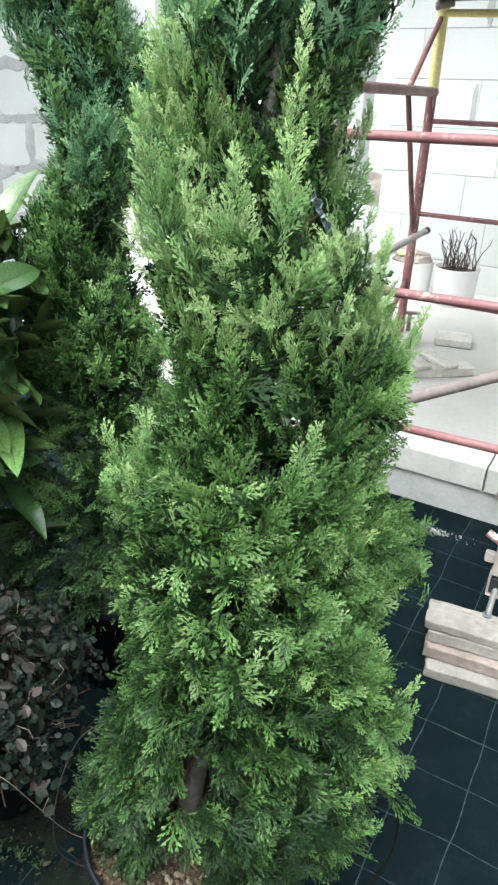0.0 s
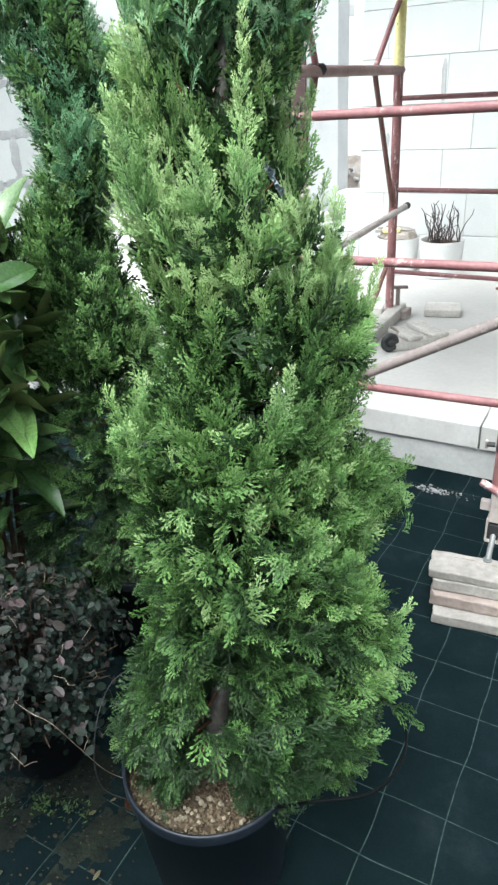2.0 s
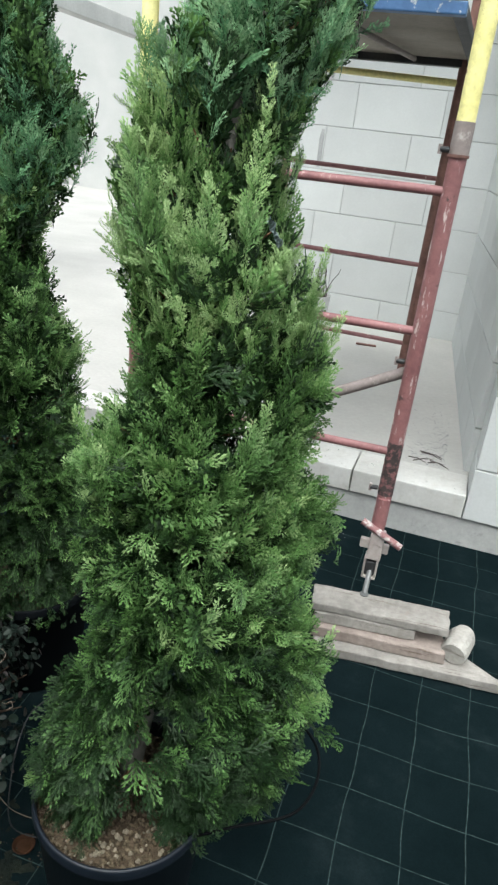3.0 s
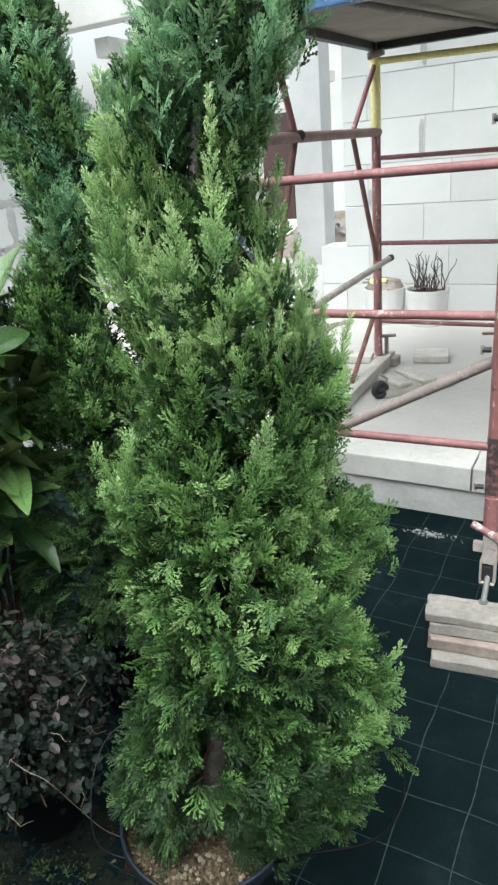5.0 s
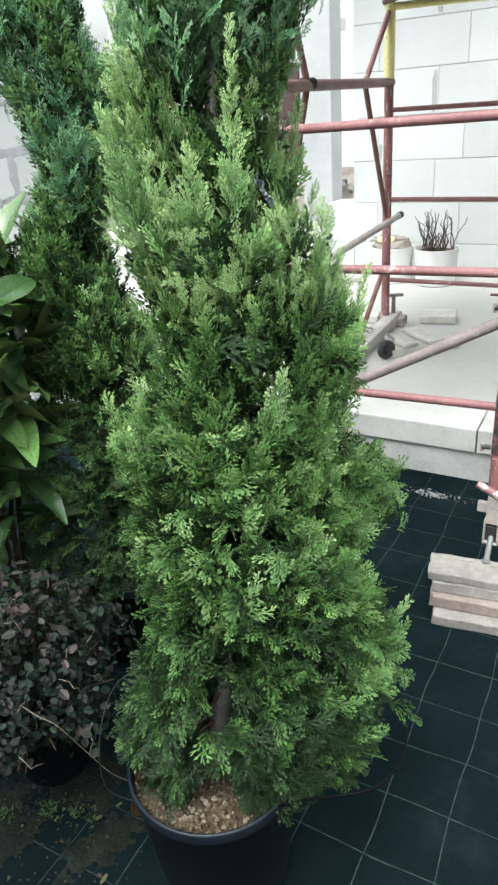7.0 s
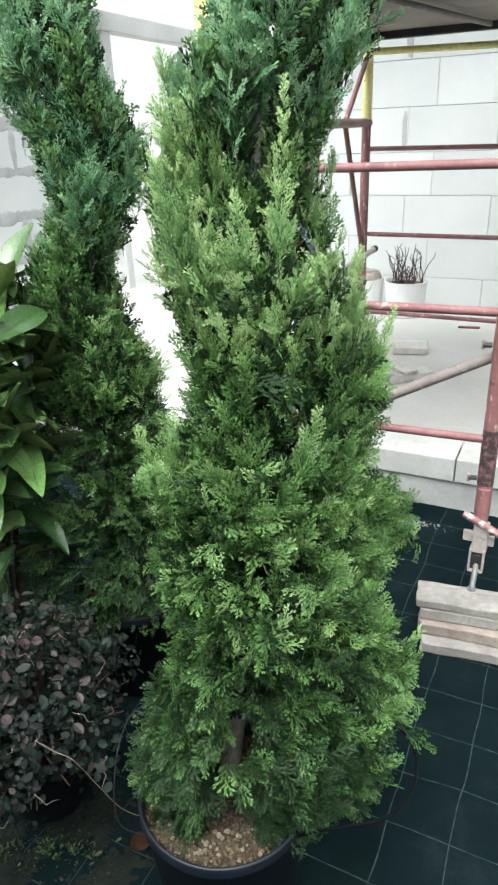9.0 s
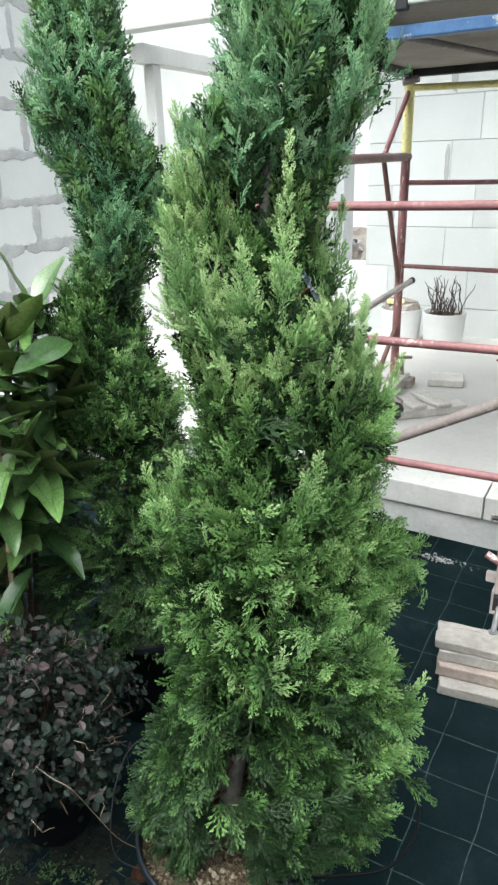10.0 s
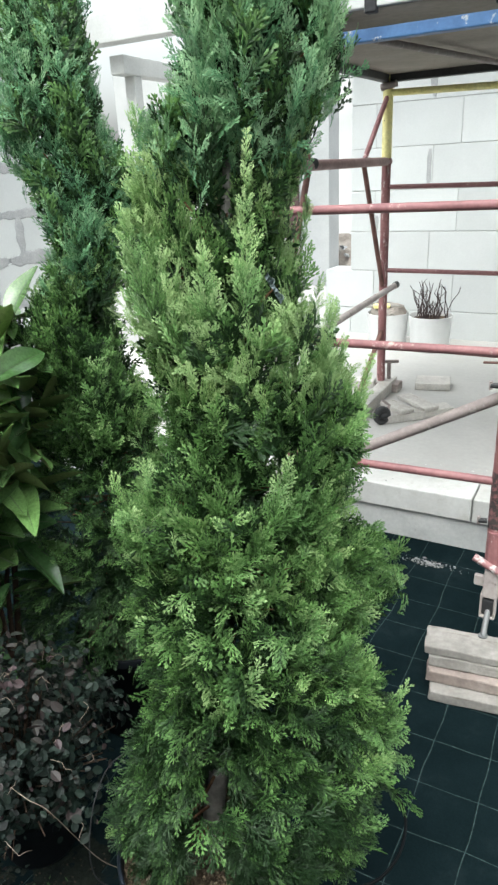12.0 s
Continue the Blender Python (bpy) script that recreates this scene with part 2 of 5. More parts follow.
M_CANE = surface("bamboo_cane", (0.27, 0.20, 0.125), (0.40, 0.315, 0.21), 14.0, 90, 0.6, relief=0.2)
M_TIE = surface("pale_blue_tie", (0.13, 0.175, 0.19), (0.33, 0.385, 0.40), 120.0, 90, 0.45, relief=0.02)
M_BLACKTUBE = surface("black_drip_tube", (0.001, 0.0016, 0.0020), (0.003, 0.0042, 0.0050), 20.0, 90, 0.7, relief=0.1, spec=0.1)
M_DRIP = surface("dusty_drip_tube", (0.008, 0.009, 0.010), (0.018, 0.019, 0.020), 20.0, 90, 0.6, relief=0.1, spec=0.3)
M_BROWN = surface("brown_door_paint", (0.030, 0.014, 0.013), (0.052, 0.024, 0.022), 3.0, 50, 0.6, relief=0.2)
M_LITTER = surface("dry_leaf_litter", (0.035, 0.032, 0.016), (0.11, 0.105, 0.05), 40.0, 120, 0.9, relief=0.5, vary=0.4)
M_DIRT = surface("dark_soil_crumbs", (0.015, 0.013, 0.010), (0.06, 0.048, 0.035), 60.0, 140, 0.95, relief=0.4, spec=0.1)
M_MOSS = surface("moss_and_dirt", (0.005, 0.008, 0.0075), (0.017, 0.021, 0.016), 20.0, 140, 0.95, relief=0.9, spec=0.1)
M_CRUMB = surface("plaster_crumbs", (0.16, 0.165, 0.165), (0.30, 0.305, 0.30), 30.0, 120, 0.95, relief=0.5)
M_CYPRESS = foliage("cypress_foliage", (0.020, 0.046, 0.015), (0.144, 0.274, 0.081), (0.365, 0.49, 0.218), 0.26, 0.45)
M_CYPRESS_DARK = foliage("dark_cypress_foliage", (0.018, 0.046, 0.026), (0.130, 0.290, 0.140), (0.31, 0.47, 0.26), 0.26, 0.45)
M_SHRUB = foliage("purple_shrub_leaves", (0.003, 0.005, 0.0045), (0.0145, 0.025, 0.019), (0.075, 0.044, 0.050), 0.10, 0.5, 0.26)
M_PALETWIG = surface("pale_dry_twig", (0.13, 0.10, 0.08), (0.26, 0.21, 0.17), 40.0, 120, 0.9, relief=0.3, spec=0.2)


def leaf_material(name, dark, light, rough):
    m, n, l, b = nodes(name)
    oi = n.new("ShaderNodeObjectInfo")
    big = noise_tex(n, l, 28, 4)
    c = ramp(n, l, oi.outputs["Random"], ((0.0, dark), (0.8, light), (1.0, tuple(v * 1.6 for v in light)))).outputs["Color"]
    g = ramp(n, l, big.outputs["Fac"], ((0.3, (0.75,) * 3), (0.7, (1.2,) * 3))).outputs["Color"]
    c = mix(n, l, 1.0, c, g, "MULTIPLY")
    l.new(c, b.inputs["Base Color"])
    b.inputs["Roughness"].default_value = rough
    b.inputs["Coat Weight"].default_value, b.inputs["Coat Roughness"].default_value = 0.6, 0.16
    bump(n, l, b, big.outputs["Fac"], 0.2, 0.003)
    t = n.new("ShaderNodeBsdfTranslucent")
    l.new(c, t.inputs["Color"])
    s = n.new("ShaderNodeMixShader")
    s.inputs["Fac"].default_value = 0.35
    l.new(b.outputs["BSDF"], s.inputs[1])
    l.new(t.outputs["BSDF"], s.inputs[2])
    l.new(s.outputs["Shader"], n["Material Output"].inputs["Surface"])
    return m


M_LEAF_TOP = leaf_material("glossy_leaf_top", (0.044, 0.108, 0.037), (0.165, 0.30, 0.094), 0.20)
M_LEAF_RIB = leaf_material("pale_leaf_rib", (0.045, 0.09, 0.030), (0.10, 0.175, 0.06), 0.4)
M_LEAF_UNDER = leaf_material("felted_leaf_underside", (0.078, 0.110, 0.036), (0.16, 0.205, 0.068), 0.5)


# ---- builders ----
def mesh_of(name, bm, *mats, smooth=False):
    me = bpy.data.meshes.new(name)
    bm.to_mesh(me)
    bm.free()
    for m in mats:
        me.materials.append(m)
    if smooth:
        me.shade_smooth()
    return me


def thing(name, at=(0, 0, 0), **tags):
    ob = new(name)
    ob.location = at
    ob.empty_display_size = 0.05
    return tagged(ob, **tags)


def part(name, bm, material, parent, label="", smooth=False):
    ob = new(name, mesh_of(name, bm, *(material if isinstance(material, tuple) else (material,)), smooth=smooth))
    ob.parent = parent
    return tagged(ob, label=label)


def add_box(bm, lo, hi, bevel=0.0):
    g = bmesh.ops.create_cube(bm, size=1.0)
    c, s = (Vector(lo) + Vector(hi)) / 2, Vector(hi) - Vector(lo)
    for v in g["verts"]:
        v.co = Vector((v.co.x * s.x, v.co.y * s.y, v.co.z * s.z)) + c
    if bevel:
        edges = list({e for v in g["verts"] for e in v.link_edges})
        bmesh.ops.bevel(bm, geom=edges, offset=bevel, segments=2, affect="EDGES", profile=0.5)
    return bm


def box(lo, hi, bevel=0.0):
    return add_box(bmesh.new(), lo, hi, bevel)


def add_sweep(bm, points, radii, sides=10, caps=True):
    """A round tube of changing thickness along points."""
    pts = [Vector(p) for p in points]
    if not isinstance(radii, (list, tuple)):
        radii = [radii] * len(pts)
    side = None
    rings = []
    for i, p in enumerate(pts):
        d = (pts[min(i + 1, len(pts) - 1)] - pts[max(i - 1, 0)]).normalized()
        if side is None:
            side = d.cross(Vector((0, 0, 1)) if abs(d.z) < 0.9 else Vector((1, 0, 0))).normalized()
        side = (side - d * side.dot(d)).normalized()
        other = d.cross(side)
        rings.append([bm.verts.new(p + radii[i] * (math.cos(a) * side + math.sin(a) * other)) for a in (2 * math.pi * k / sides for k in range(sides))])
    for a, b in zip(rings, rings[1:]):
        for k in range(sides):
            bm.faces.new((a[k], a[(k + 1) % sides], b[(k + 1) % sides], b[k]))
    if caps:
        bm.faces.new([bm.verts.new(v.co) for v in rings[0][::-1]])
        bm.faces.new([bm.verts.new(v.co) for v in rings[-1]])
    return bm


def sweep(points, radii, sides=10, caps=True):
    return add_sweep(bmesh.new(), points, radii, sides, caps)


def lathe(profile, sides=48, at=(0, 0, 0)):
    """A turned body from (radius, height) pairs, closed where the radius is nought."""
    bm = bmesh.new()
    rings = []
    for r, z in profile:
        if r < 1e-6:
            rings.append([bm.verts.new((at[0], at[1], at[2] + z))])
        else:
            rings.append([bm.verts.new((at[0] + r * math.cos(2 * math.pi * k / sides), at[1] + r * math.sin(2 * math.pi * k / sides), at[2] + z)) for k in range(sides)])
    for a, b in zip(rings, rings[1:]):
        for k in range(sides):
            j = (k + 1) % sides
            q = [a[k % len(a)], a[j % len(a)], b[j % len(b)], b[k % len(b)]]
            q = list(dict.fromkeys(q))
            if len(q) > 2:
                bm.faces.new(q)
    return bm


def stone(rng, size, flat=0.7, detail=1):
    bm = bmesh.new()
    bmesh.ops.create_icosphere(bm, subdivisions=detail, radius=0.5)
    k = Vector((rng.uniform(0.8, 1.25), rng.uniform(0.7, 1.0), flat))
    for v in bm.verts:
        v.co = Vector((v.co.x * k.x, v.co.y * k.y, v.co.z * k.z)) * size * rng.uniform(0.82, 1.12)
    return bm


def quads_mesh(name, verts, tone, material):
    """One mesh of many separate quads, with a tone for each quad."""
    n = len(verts)
    me = bpy.data.meshes.new(name)
    me.vertices.add(n * 4)
    me.loops.add(n * 4)
    me.polygons.add(n)
    me.vertices.foreach_set("co", np.ascontiguousarray(verts, dtype=np.float32).ravel())
    me.loops.foreach_set("vertex_index", np.arange(n * 4, dtype=np.int32))
    me.polygons.foreach_set("loop_start", np.arange(0, n * 4, 4, dtype=np.int32))
    me.update(calc_edges=True)
    me.attributes.new("tone", "FLOAT", "POINT").data.foreach_set("value", np.repeat(np.clip(tone, 0, 1), 4).astype(np.float32))
    me.materials.append(material)
    me.shade_flat()
    return me


def spray_template(rng, pairs, step, half, open_angle=0.7, reach=0.46, flat=0.35):
    """A flat frond of scale leaves one unit long along x: chains of folded kite-shaped scales, with each scale's tone."""
    quads, tones = [], []

    def chain(p, ang, length, w, tone, rise, curve=0.0):
        n = max(1, int(round(length / step)))
        l = length / n
        way = []
        for k in range(n):
            d = np.array([math.cos(ang), math.sin(ang), rise])
            tilt = rng.uniform(-flat, flat)
            s = np.array([-math.sin(ang), math.cos(ang), 0.0]) * w * (1.0 - 0.25 * k / n)
            mid = p + d * l * 0.62 - np.array([0, 0, w * 0.5])
            up = np.array([0, 0, tilt * w])
            quads.append([p - d * l * 0.12, mid + s + up, p + d * l * 1.22, mid - s - up])
            tones.append(tone - 0.17 + 0.50 * (k + 0.5) / n + rng.uniform(-0.08, 0.08))
            way.append((p, ang))
            p = p + d * l
            ang += curve / n
        return way

    chain(np.zeros(3), rng.uniform(-0.08, 0.08), 0.97, half * 1.15, 0.25, 0.0, rng.uniform(-0.25, 0.25))
    for k in range(pairs * 2):
        side = 1 if k % 2 else -1
        x = 0.07 + 0.85 * k / (2 * pairs) + rng.uniform(-0.015, 0.015)
        far = (reach * (1 - x) ** 0.65 + 0.07) * rng.uniform(0.72, 1.15) * min(1.0, 0.6 + 2.0 * x)
        ang = side * open_angle * rng.uniform(0.85, 1.15)
        rise = rng.uniform(-0.2, 0.12)
        way = chain(np.array([x, 0, 0]), ang, far, half, 0.30 + 0.35 * x, rise, -side * rng.uniform(0.0, 0.45))
        for j, (p, a) in enumerate(way[1:], 1):
            for turn in ((side, -side) if rng.random() < 0.2 else (side if j % 2 else -side,) if rng.random() < 0.75 else ()):
                size = max(step * 0.8, far * 0.36 * (1 - j / (len(way) + 0.5)) + step * 0.5) * rng.uniform(0.75, 1.2)
                chain(p, a - turn * rng.uniform(0.35, 0.65), size, half * 0.9, 0.38 + 0.3 * x + 0.12 * j / len(way), rise + rng.uniform(-0.2, 0.15))
    q = np.array(quads)
    x, y = q[..., 0], q[..., 1]
    q[..., 2] += -0.22 * x * x - 0.35 * y * y + rng.uniform(-0.3, 0.3) * x * y
    return q, np.array(tones)


def place_sprays(templates, items):
    """items: (base, along, normal, length, tone shift). Returns the quads and tones of all."""
    out, tones = [], []
    for i, (base, along, normal, length, shift) in enumerate(items):
        q, t = templates[i % len(templates)]
        x = np.array(along) / np.linalg.norm(along)
        z = np.array(normal) - x * np.dot(normal, x)
        z /= max(np.linalg.norm(z), 1e-6)
        y = np.cross(z, x)
        out.append((q.reshape(-1, 3) * length @ np.stack([x, y, z])).reshape(-1, 4, 3) + np.array(base))
        tones.append(t * 0.75 + shift)
    return np.concatenate(out), np.concatenate(tones)


# ---- ground and walls ----
bm = bmesh.new()
bmesh.ops.create_grid(bm, x_segments=90, y_segments=90, size=1.0)
for v in bm.verts:
    x, y = v.co.x, v.co.y
    v.co.x = x * 2.2 + math.copysign(abs(x) ** 9 * 900, x)
    v.co.y = y * 2.2 + math.copysign(abs(y) ** 9 * 900, y) + 1.0
    v.co.z = -0.004 + 0.004 * noise.noise(Vector((v.co.x * 2.5, v.co.y * 2.5, 0)))
ground = tagged(new("ground", mesh_of("ground", bm, M_FABRIC, smooth=True)), "black woven ground cover fabric with pale grid threads", "ground", kind="structure")

PLAT = 0.226
KERB_Y = 2.42
floor_bm = bmesh.new()
bmesh.ops.create_grid(floor_bm, x_segments=60, y_segments=60, size=0.5)
for v in floor_bm.verts:
    v.co = Vector((-4.4 + v.co.x * 10.2, 7.75 + v.co.y * 10.4, PLAT - 0.002 + 0.003 * noise.noise(Vector((v.co.x * 20, v.co.y * 20, 3)))))
terrace = tagged(new("terrace_floor", mesh_of("terrace_floor", floor_bm, M_SLAB, smooth=True)), "pale dusty concrete terrace floor", "floor", kind="structure")
kerb = thing("kerb", (0, 0, 0), label="low grey concrete terrace edge topped with pale block slabs", category="kerb", kind="structure")
part("footing", box((-9.5, KERB_Y + 0.004, -0.05), (2.2, KERB_Y + 0.25, 0.125), 0.006), M_FOOTING, kerb, "grey cast concrete footing")
BOXES = {}


def block(name, lo, hi, material, parent, bevel=0.005):
    """A block of its own, sharing its mesh with all blocks of the same size."""
    size = tuple(round(b - a, 3) for a, b in zip(lo, hi))
    key = (size, material.name, bevel)
    if key not in BOXES:
        BOXES[key] = mesh_of(name, box([-s / 2 for s in size], [s / 2 for s in size], bevel), material)
    ob = new(name, BOXES[key])
    ob.location = [(a + b) / 2 for a, b in zip(lo, hi)]
    ob.parent = parent
    return ob


for k in range(-13, 1):
    x = 0.126 + 0.645 * k
    block("kerb_slab", (x + 0.003, KERB_Y - 0.012, 0.128), (min(x + 0.642, 0.591), KERB_Y + 0.20, PLAT + 0.004), M_KERB, kerb)

COURSE, LENGTH = 0.3085, 0.645


def brick_wall(wall, along, origin, extent, base, courses, thick, gap, offsets, material, core, ends=None, height=COURSE, length=LENGTH):
    """Courses of blocks along a direction from origin; the core behind shows in the joints."""
    turn = Matrix.Translation((*origin, 0)) @ Matrix.Rotation(math.atan2(along[1], along[0]), 4, "Z")
    wall.matrix_basis = turn
    start = 0.02 + max([v[0] for v in (ends or {}).values()], default=0.0)
    near, far = min(0.0, thick), max(0.0, thick)
    part("mortar_core", box((start, near + 0.006, base), (extent - 0.02, far - 0.006, base + courses * height - 0.02)), core, wall)
    for c in range(courses):
        lo, hi = (ends or {}).get(c, (0.0, extent))
        x = offsets[c % len(offsets)]
        while x > lo:
            x -= length
        while x < hi:
            a, b = max(x, lo), min(x + length, hi)
            if b - a > 0.06:
                block("block", (a + gap / 2, near, base + c * height + gap / 2), (b - gap / 2, far, base + (c + 1) * height - gap / 2), material, wall, 0.004)
            x += length


BASE = 0.977 - 3 * COURSE
wall_back = thing("wall_back", label="unplastered white aerated block wall with thin joints", category="wall", kind="structure")
# courses of the back wall, with toothed left end
brick_wall(wall_back, (1, 0), (-1.606, 5.05), 2.06, 0.140, 9, 0.25, 0.0036, (0.832, 1.020), M_BLOCK, M_JOINT,
           {0: (0.02, 2.06), 1: (0.02, 2.06), 2: (0.215, 2.06), 3: (0.225, 2.06), 4: (0.205, 2.06), 5: (0.225, 2.06), 6: (0.225, 2.06), 7: (0.225, 2.06), 8: (0.225, 2.06)}, 0.2888, 0.6037)
wall_right = thing("wall_right", label="white aerated block side wall meeting the back wall", category="wall", kind="structure")
brick_wall(wall_right, (-0.164, 2.385), (0.572, 2.665), 2.388, 0.140, 9, -0.25, 0.006, (0.3, 0.60), M_BLOCK, M_JOINT, None, 0.2888, 0.6037)
wall_front = thing("wall_front", label="white block wall face flush with the kerb", category="wall", kind="structure")
FRONT_BASE = 0.128
brick_wall(wall_front, (1, 0), (0.595, KERB_Y - 0.012), 1.6, 0.352, 9, 0.25, 0.005, (0.085, 0.42), M_BLOCK, M_JOINT)
for lo, hi in ((0.0, 0.50), (0.504, 1.10), (1.104, 1.6)):
    block("block", (lo, 0, FRONT_BASE), (hi, 0.25, 0.350), M_BLOCK, wall_front, 0.004)

wall_left = thing("wall_left", label="white block wall with thick smeared grey mortar joints", category="wall", kind="structure")
brick_wall(wall_left, (-0.03, 1.0), (-3.34, 3.075), 1.35, BASE - 0.02, 9, 0.25, 0.030, (0.20, 0.52), M_BLOCK, M_MORTAR)
wall_left_near = thing("wall_left_near", label="white block wall with thin open joints turning the corner", category="wall", kind="structure")
brick_wall(wall_left_near, (0.61, 0.79), (-4.95, 0.985), 2.64, BASE - 0.02, 9, 0.25, 0.008, (0.10, 0.42), M_BLOCK, M_JOINT)

pillar = tagged(new("pillar", mesh_of("pillar", box((-2.77, 7.18, PLAT - 0.01), (-2.43, 7.48, 3.2), 0.01), M_PILLAR)), "square grey concrete pillar on the terrace", "pillar", kind="structure")
beam_front = tagged(new("beam_front", mesh_of("beam_front", box((-6.0, 4.60, 2.43), (0.4, 4.75, 2.63), 0.008), M_CONCRETE)), "long grey concrete lintel beam overhead", "beam", kind="structure")
beam_side = tagged(new("beam_side", mesh_of("beam_side", box((-3.30, 4.755, 2.235), (-3.16, 9.5, 2.37), 0.008), M_CONCRETE)), "grey overhead side beam on a post", "beam", kind="structure")
tagged(new("side_post", mesh_of("side_post", box((-3.28, 4.90, PLAT - 0.01), (-3.18, 5.0, 2.235), 0.006), M_CONCRETE)), "slim grey post under the side beam", "post", kind="structure")
# unseen wall added behind the camera to cut light on the low growth
rear_light_block = tagged(new("rear_light_block", mesh_of("rear_light_block", box((-6.0, -2.6, -0.02), (5.0, -2.35, 2.9), 0.01), M_CONCRETE)), "unseen grey wall added behind the camera to cut light", "wall", kind="structure")
# top raised so its white stands in for the bright sky above
far_wall = tagged(new("far_wall", mesh_of("far_wall", box((-9.5, 12.6, PLAT - 0.01), (0.5, 12.8, 3.6), 0.01), M_PLASTER)), "plain white far wall, raised to stand in for bright sky", "wall", kind="structure")

# ---- scaffold ----
R, N, L, R2 = Vector((0.302, 1.795, 0)), Vector((-0.575, 1.775, 0)), Vector((-0.65, 3.62, 0)), Vector((0.165, 3.62, 0))
scaffold = thing("scaffold_tower", (0.302, 1.795, 0.142), label="worn red and yellow steel scaffold tower with a deck", category="scaffold")


def at(p, z):
    return (p.x, p.y, z)


def tube(name, p, q, r, material, parent=scaffold, label=""):
    return part(name, sweep((Vector(p) - parent.location, Vector(q) - parent.location), r, 14), material, parent, label, True)


UP = 0.0235
tube("post", at(R, 0.35), at(R, 1.455), UP, M_POST, label="scratched red tube post")
tube("upper_post", at(R, 1.52), at(R, 2.8), UP + 0.001, M_YELLOW, label="yellow painted tube post")
tube("post_collar", at(R, 1.452), at(R, 1.53), UP + 0.0025, M_GREYTUBE, label="bare steel sleeve")
tube("collar_ring", at(R, 1.446), at(R, 1.453), UP + 0.005, M_RUST).parent = bpy.data.objects["post_collar"]
tube("post", at(N, 0.35), at(N, 1.46), UP, M_POST)
tube("upper_post", at(N, 1.46), at(N, 2.8), UP, M_YELLOW)
tube("post", at(L, 0.30), at(L, 1.50), UP, M_POST)
tube("upper_post", at(L, 1.50), at(L, 2.8), UP + 0.002, M_YELLOW)
tube("post", at(R2, 0.30), at(R2, 1.46), UP, M_RUST)
tube("upper_post", at(R2, 1.46), at(R2, 2.8), UP, M_RUST)
for z in (1.362, 0.985, 0.605):
    tube("rung", at(N, z - 0.008), at(R, z), 0.0128, M_RED)
for z in (1.36, 0.93, 0.50):
    tube("rung", at(L, z), at(R2, z - 0.005), 0.012, M_RED)
tube("rung", at(L, 1.805), at(R2, 1.785), 0.016, M_YELLOW, label="yellow painted rung")
tube("side_rail", (-0.65, 3.66, 1.485), (-0.585, 1.76, 1.475), 0.021, M_BROWNTUBE, label="brown side rail")
for p, q in (((-0.665, 3.31, 1.485), at(L, 1.80)), ((-0.665, 3.31, 1.485), at(L, 0.82)), ((-0.612, 2.54, 1.485), (-0.605, 2.40, 1.73)), ((-0.612, 2.54, 1.485), (-0.60, 2.25, 0.95))):
    tube("brace", p, q, 0.0125, M_RED if q[2] > 1.6 else M_RUST)
for x, y in ((-0.655, 3.31), (-0.612, 2.54)):
    tube("clamp", (x - 0.01, y - 0.03, 1.485), (x + 0.01, y + 0.03, 1.485), 0.021, M_DARKSTEEL)
guard = tube("guard_tube", (-0.635, 3.78, 0.82), (-0.575, 1.79, 0.80), 0.017, M_PALETUBE, label="bare grey guard tube")
tube("tube_cap", (-0.635, 3.78, 0.82), (-0.634, 3.82, 0.821), 0.019, M_DARKSTEEL).parent = guard
tube("diagonal_tube", (0.285, 1.82, 0.855), (-0.575, 1.80, 0.395), 0.0165, M_GREYTUBE, label="bare grey diagonal tube")
rail = part("base_rail", box((-0.035, -0.98, -0.032), (0.035, 0.98, 0.032), 0.005), M_PALEWOOD, scaffold, "pale squared timber base rail")
rail.matrix_basis = Matrix.Translation(Vector((-0.60, 2.76, PLAT + 0.036)) - scaffold.location) @ Matrix.Rotation(radians(1.3), 4, "Z")
tube("base_brace", (-0.625, 3.10, 0.29), at(L, 0.60), 0.013, M_RUST)
tube("post_sleeve", at(R, 0.46), at(R, 0.64), UP + 0.0008, M_TAR, label="blackened tarry band round the post foot")
# wing bolts on the near post
for z in (0.895, 0.480, 1.462):
    bolt = tube("wing_bolt", (0.253, 1.779, z), (0.277, 1.783, z), 0.0075, M_DARKSTEEL)
    tube("wing", (0.254, 1.779, z - 0.012), (0.254, 1.779, z + 0.012), 0.005, M_GREYTUBE).parent = bolt

# screw jack under the near post
tube("jack_sleeve", (0.303, 1.780, 0.45), (0.306, 1.772, 0.335), 0.0185, M_POST)
tube("jack_handle", (0.253, 1.757, 0.366), (0.387, 1.742, 0.312), 0.0115, M_FLECK, label="paint-flecked jack handle")


def jack_box(name, lo, hi, material=M_PALETUBE, label=""):
    o = scaffold.location
    return part(name, box(Vector(lo) - o, Vector(hi) - o, 0.004), material, scaffold, label)


nut = jack_box("jack_nut", (0.288, 1.747, 0.238), (0.332, 1.791, 0.335), label="cast jack nut")
jack_box("nut_ear", (0.258, 1.760, 0.268), (0.289, 1.778, 0.302)).parent = nut
jack_box("nut_ear", (0.331, 1.760, 0.262), (0.351, 1.778, 0.295)).parent = nut
jack_box("fork_plate", (0.283, 1.742, 0.175), (0.289, 1.782, 0.252))
jack_box("fork_plate", (0.323, 1.742, 0.175), (0.329, 1.782, 0.252))
# dark insert standing for the shade inside the fork's opening
jack_box("fork_gap_shade", (0.2895, 1.745, 0.180), (0.3225, 1.775, 0.232), M_DARKSTEEL)
jack_box("fork_web", (0.283, 1.742, 0.168), (0.329, 1.782, 0.176))
tube("jack_screw", (0.309, 1.692, 0.142), (0.308, 1.755, 0.20), 0.0085, M_STEEL, label="threaded jack screw")
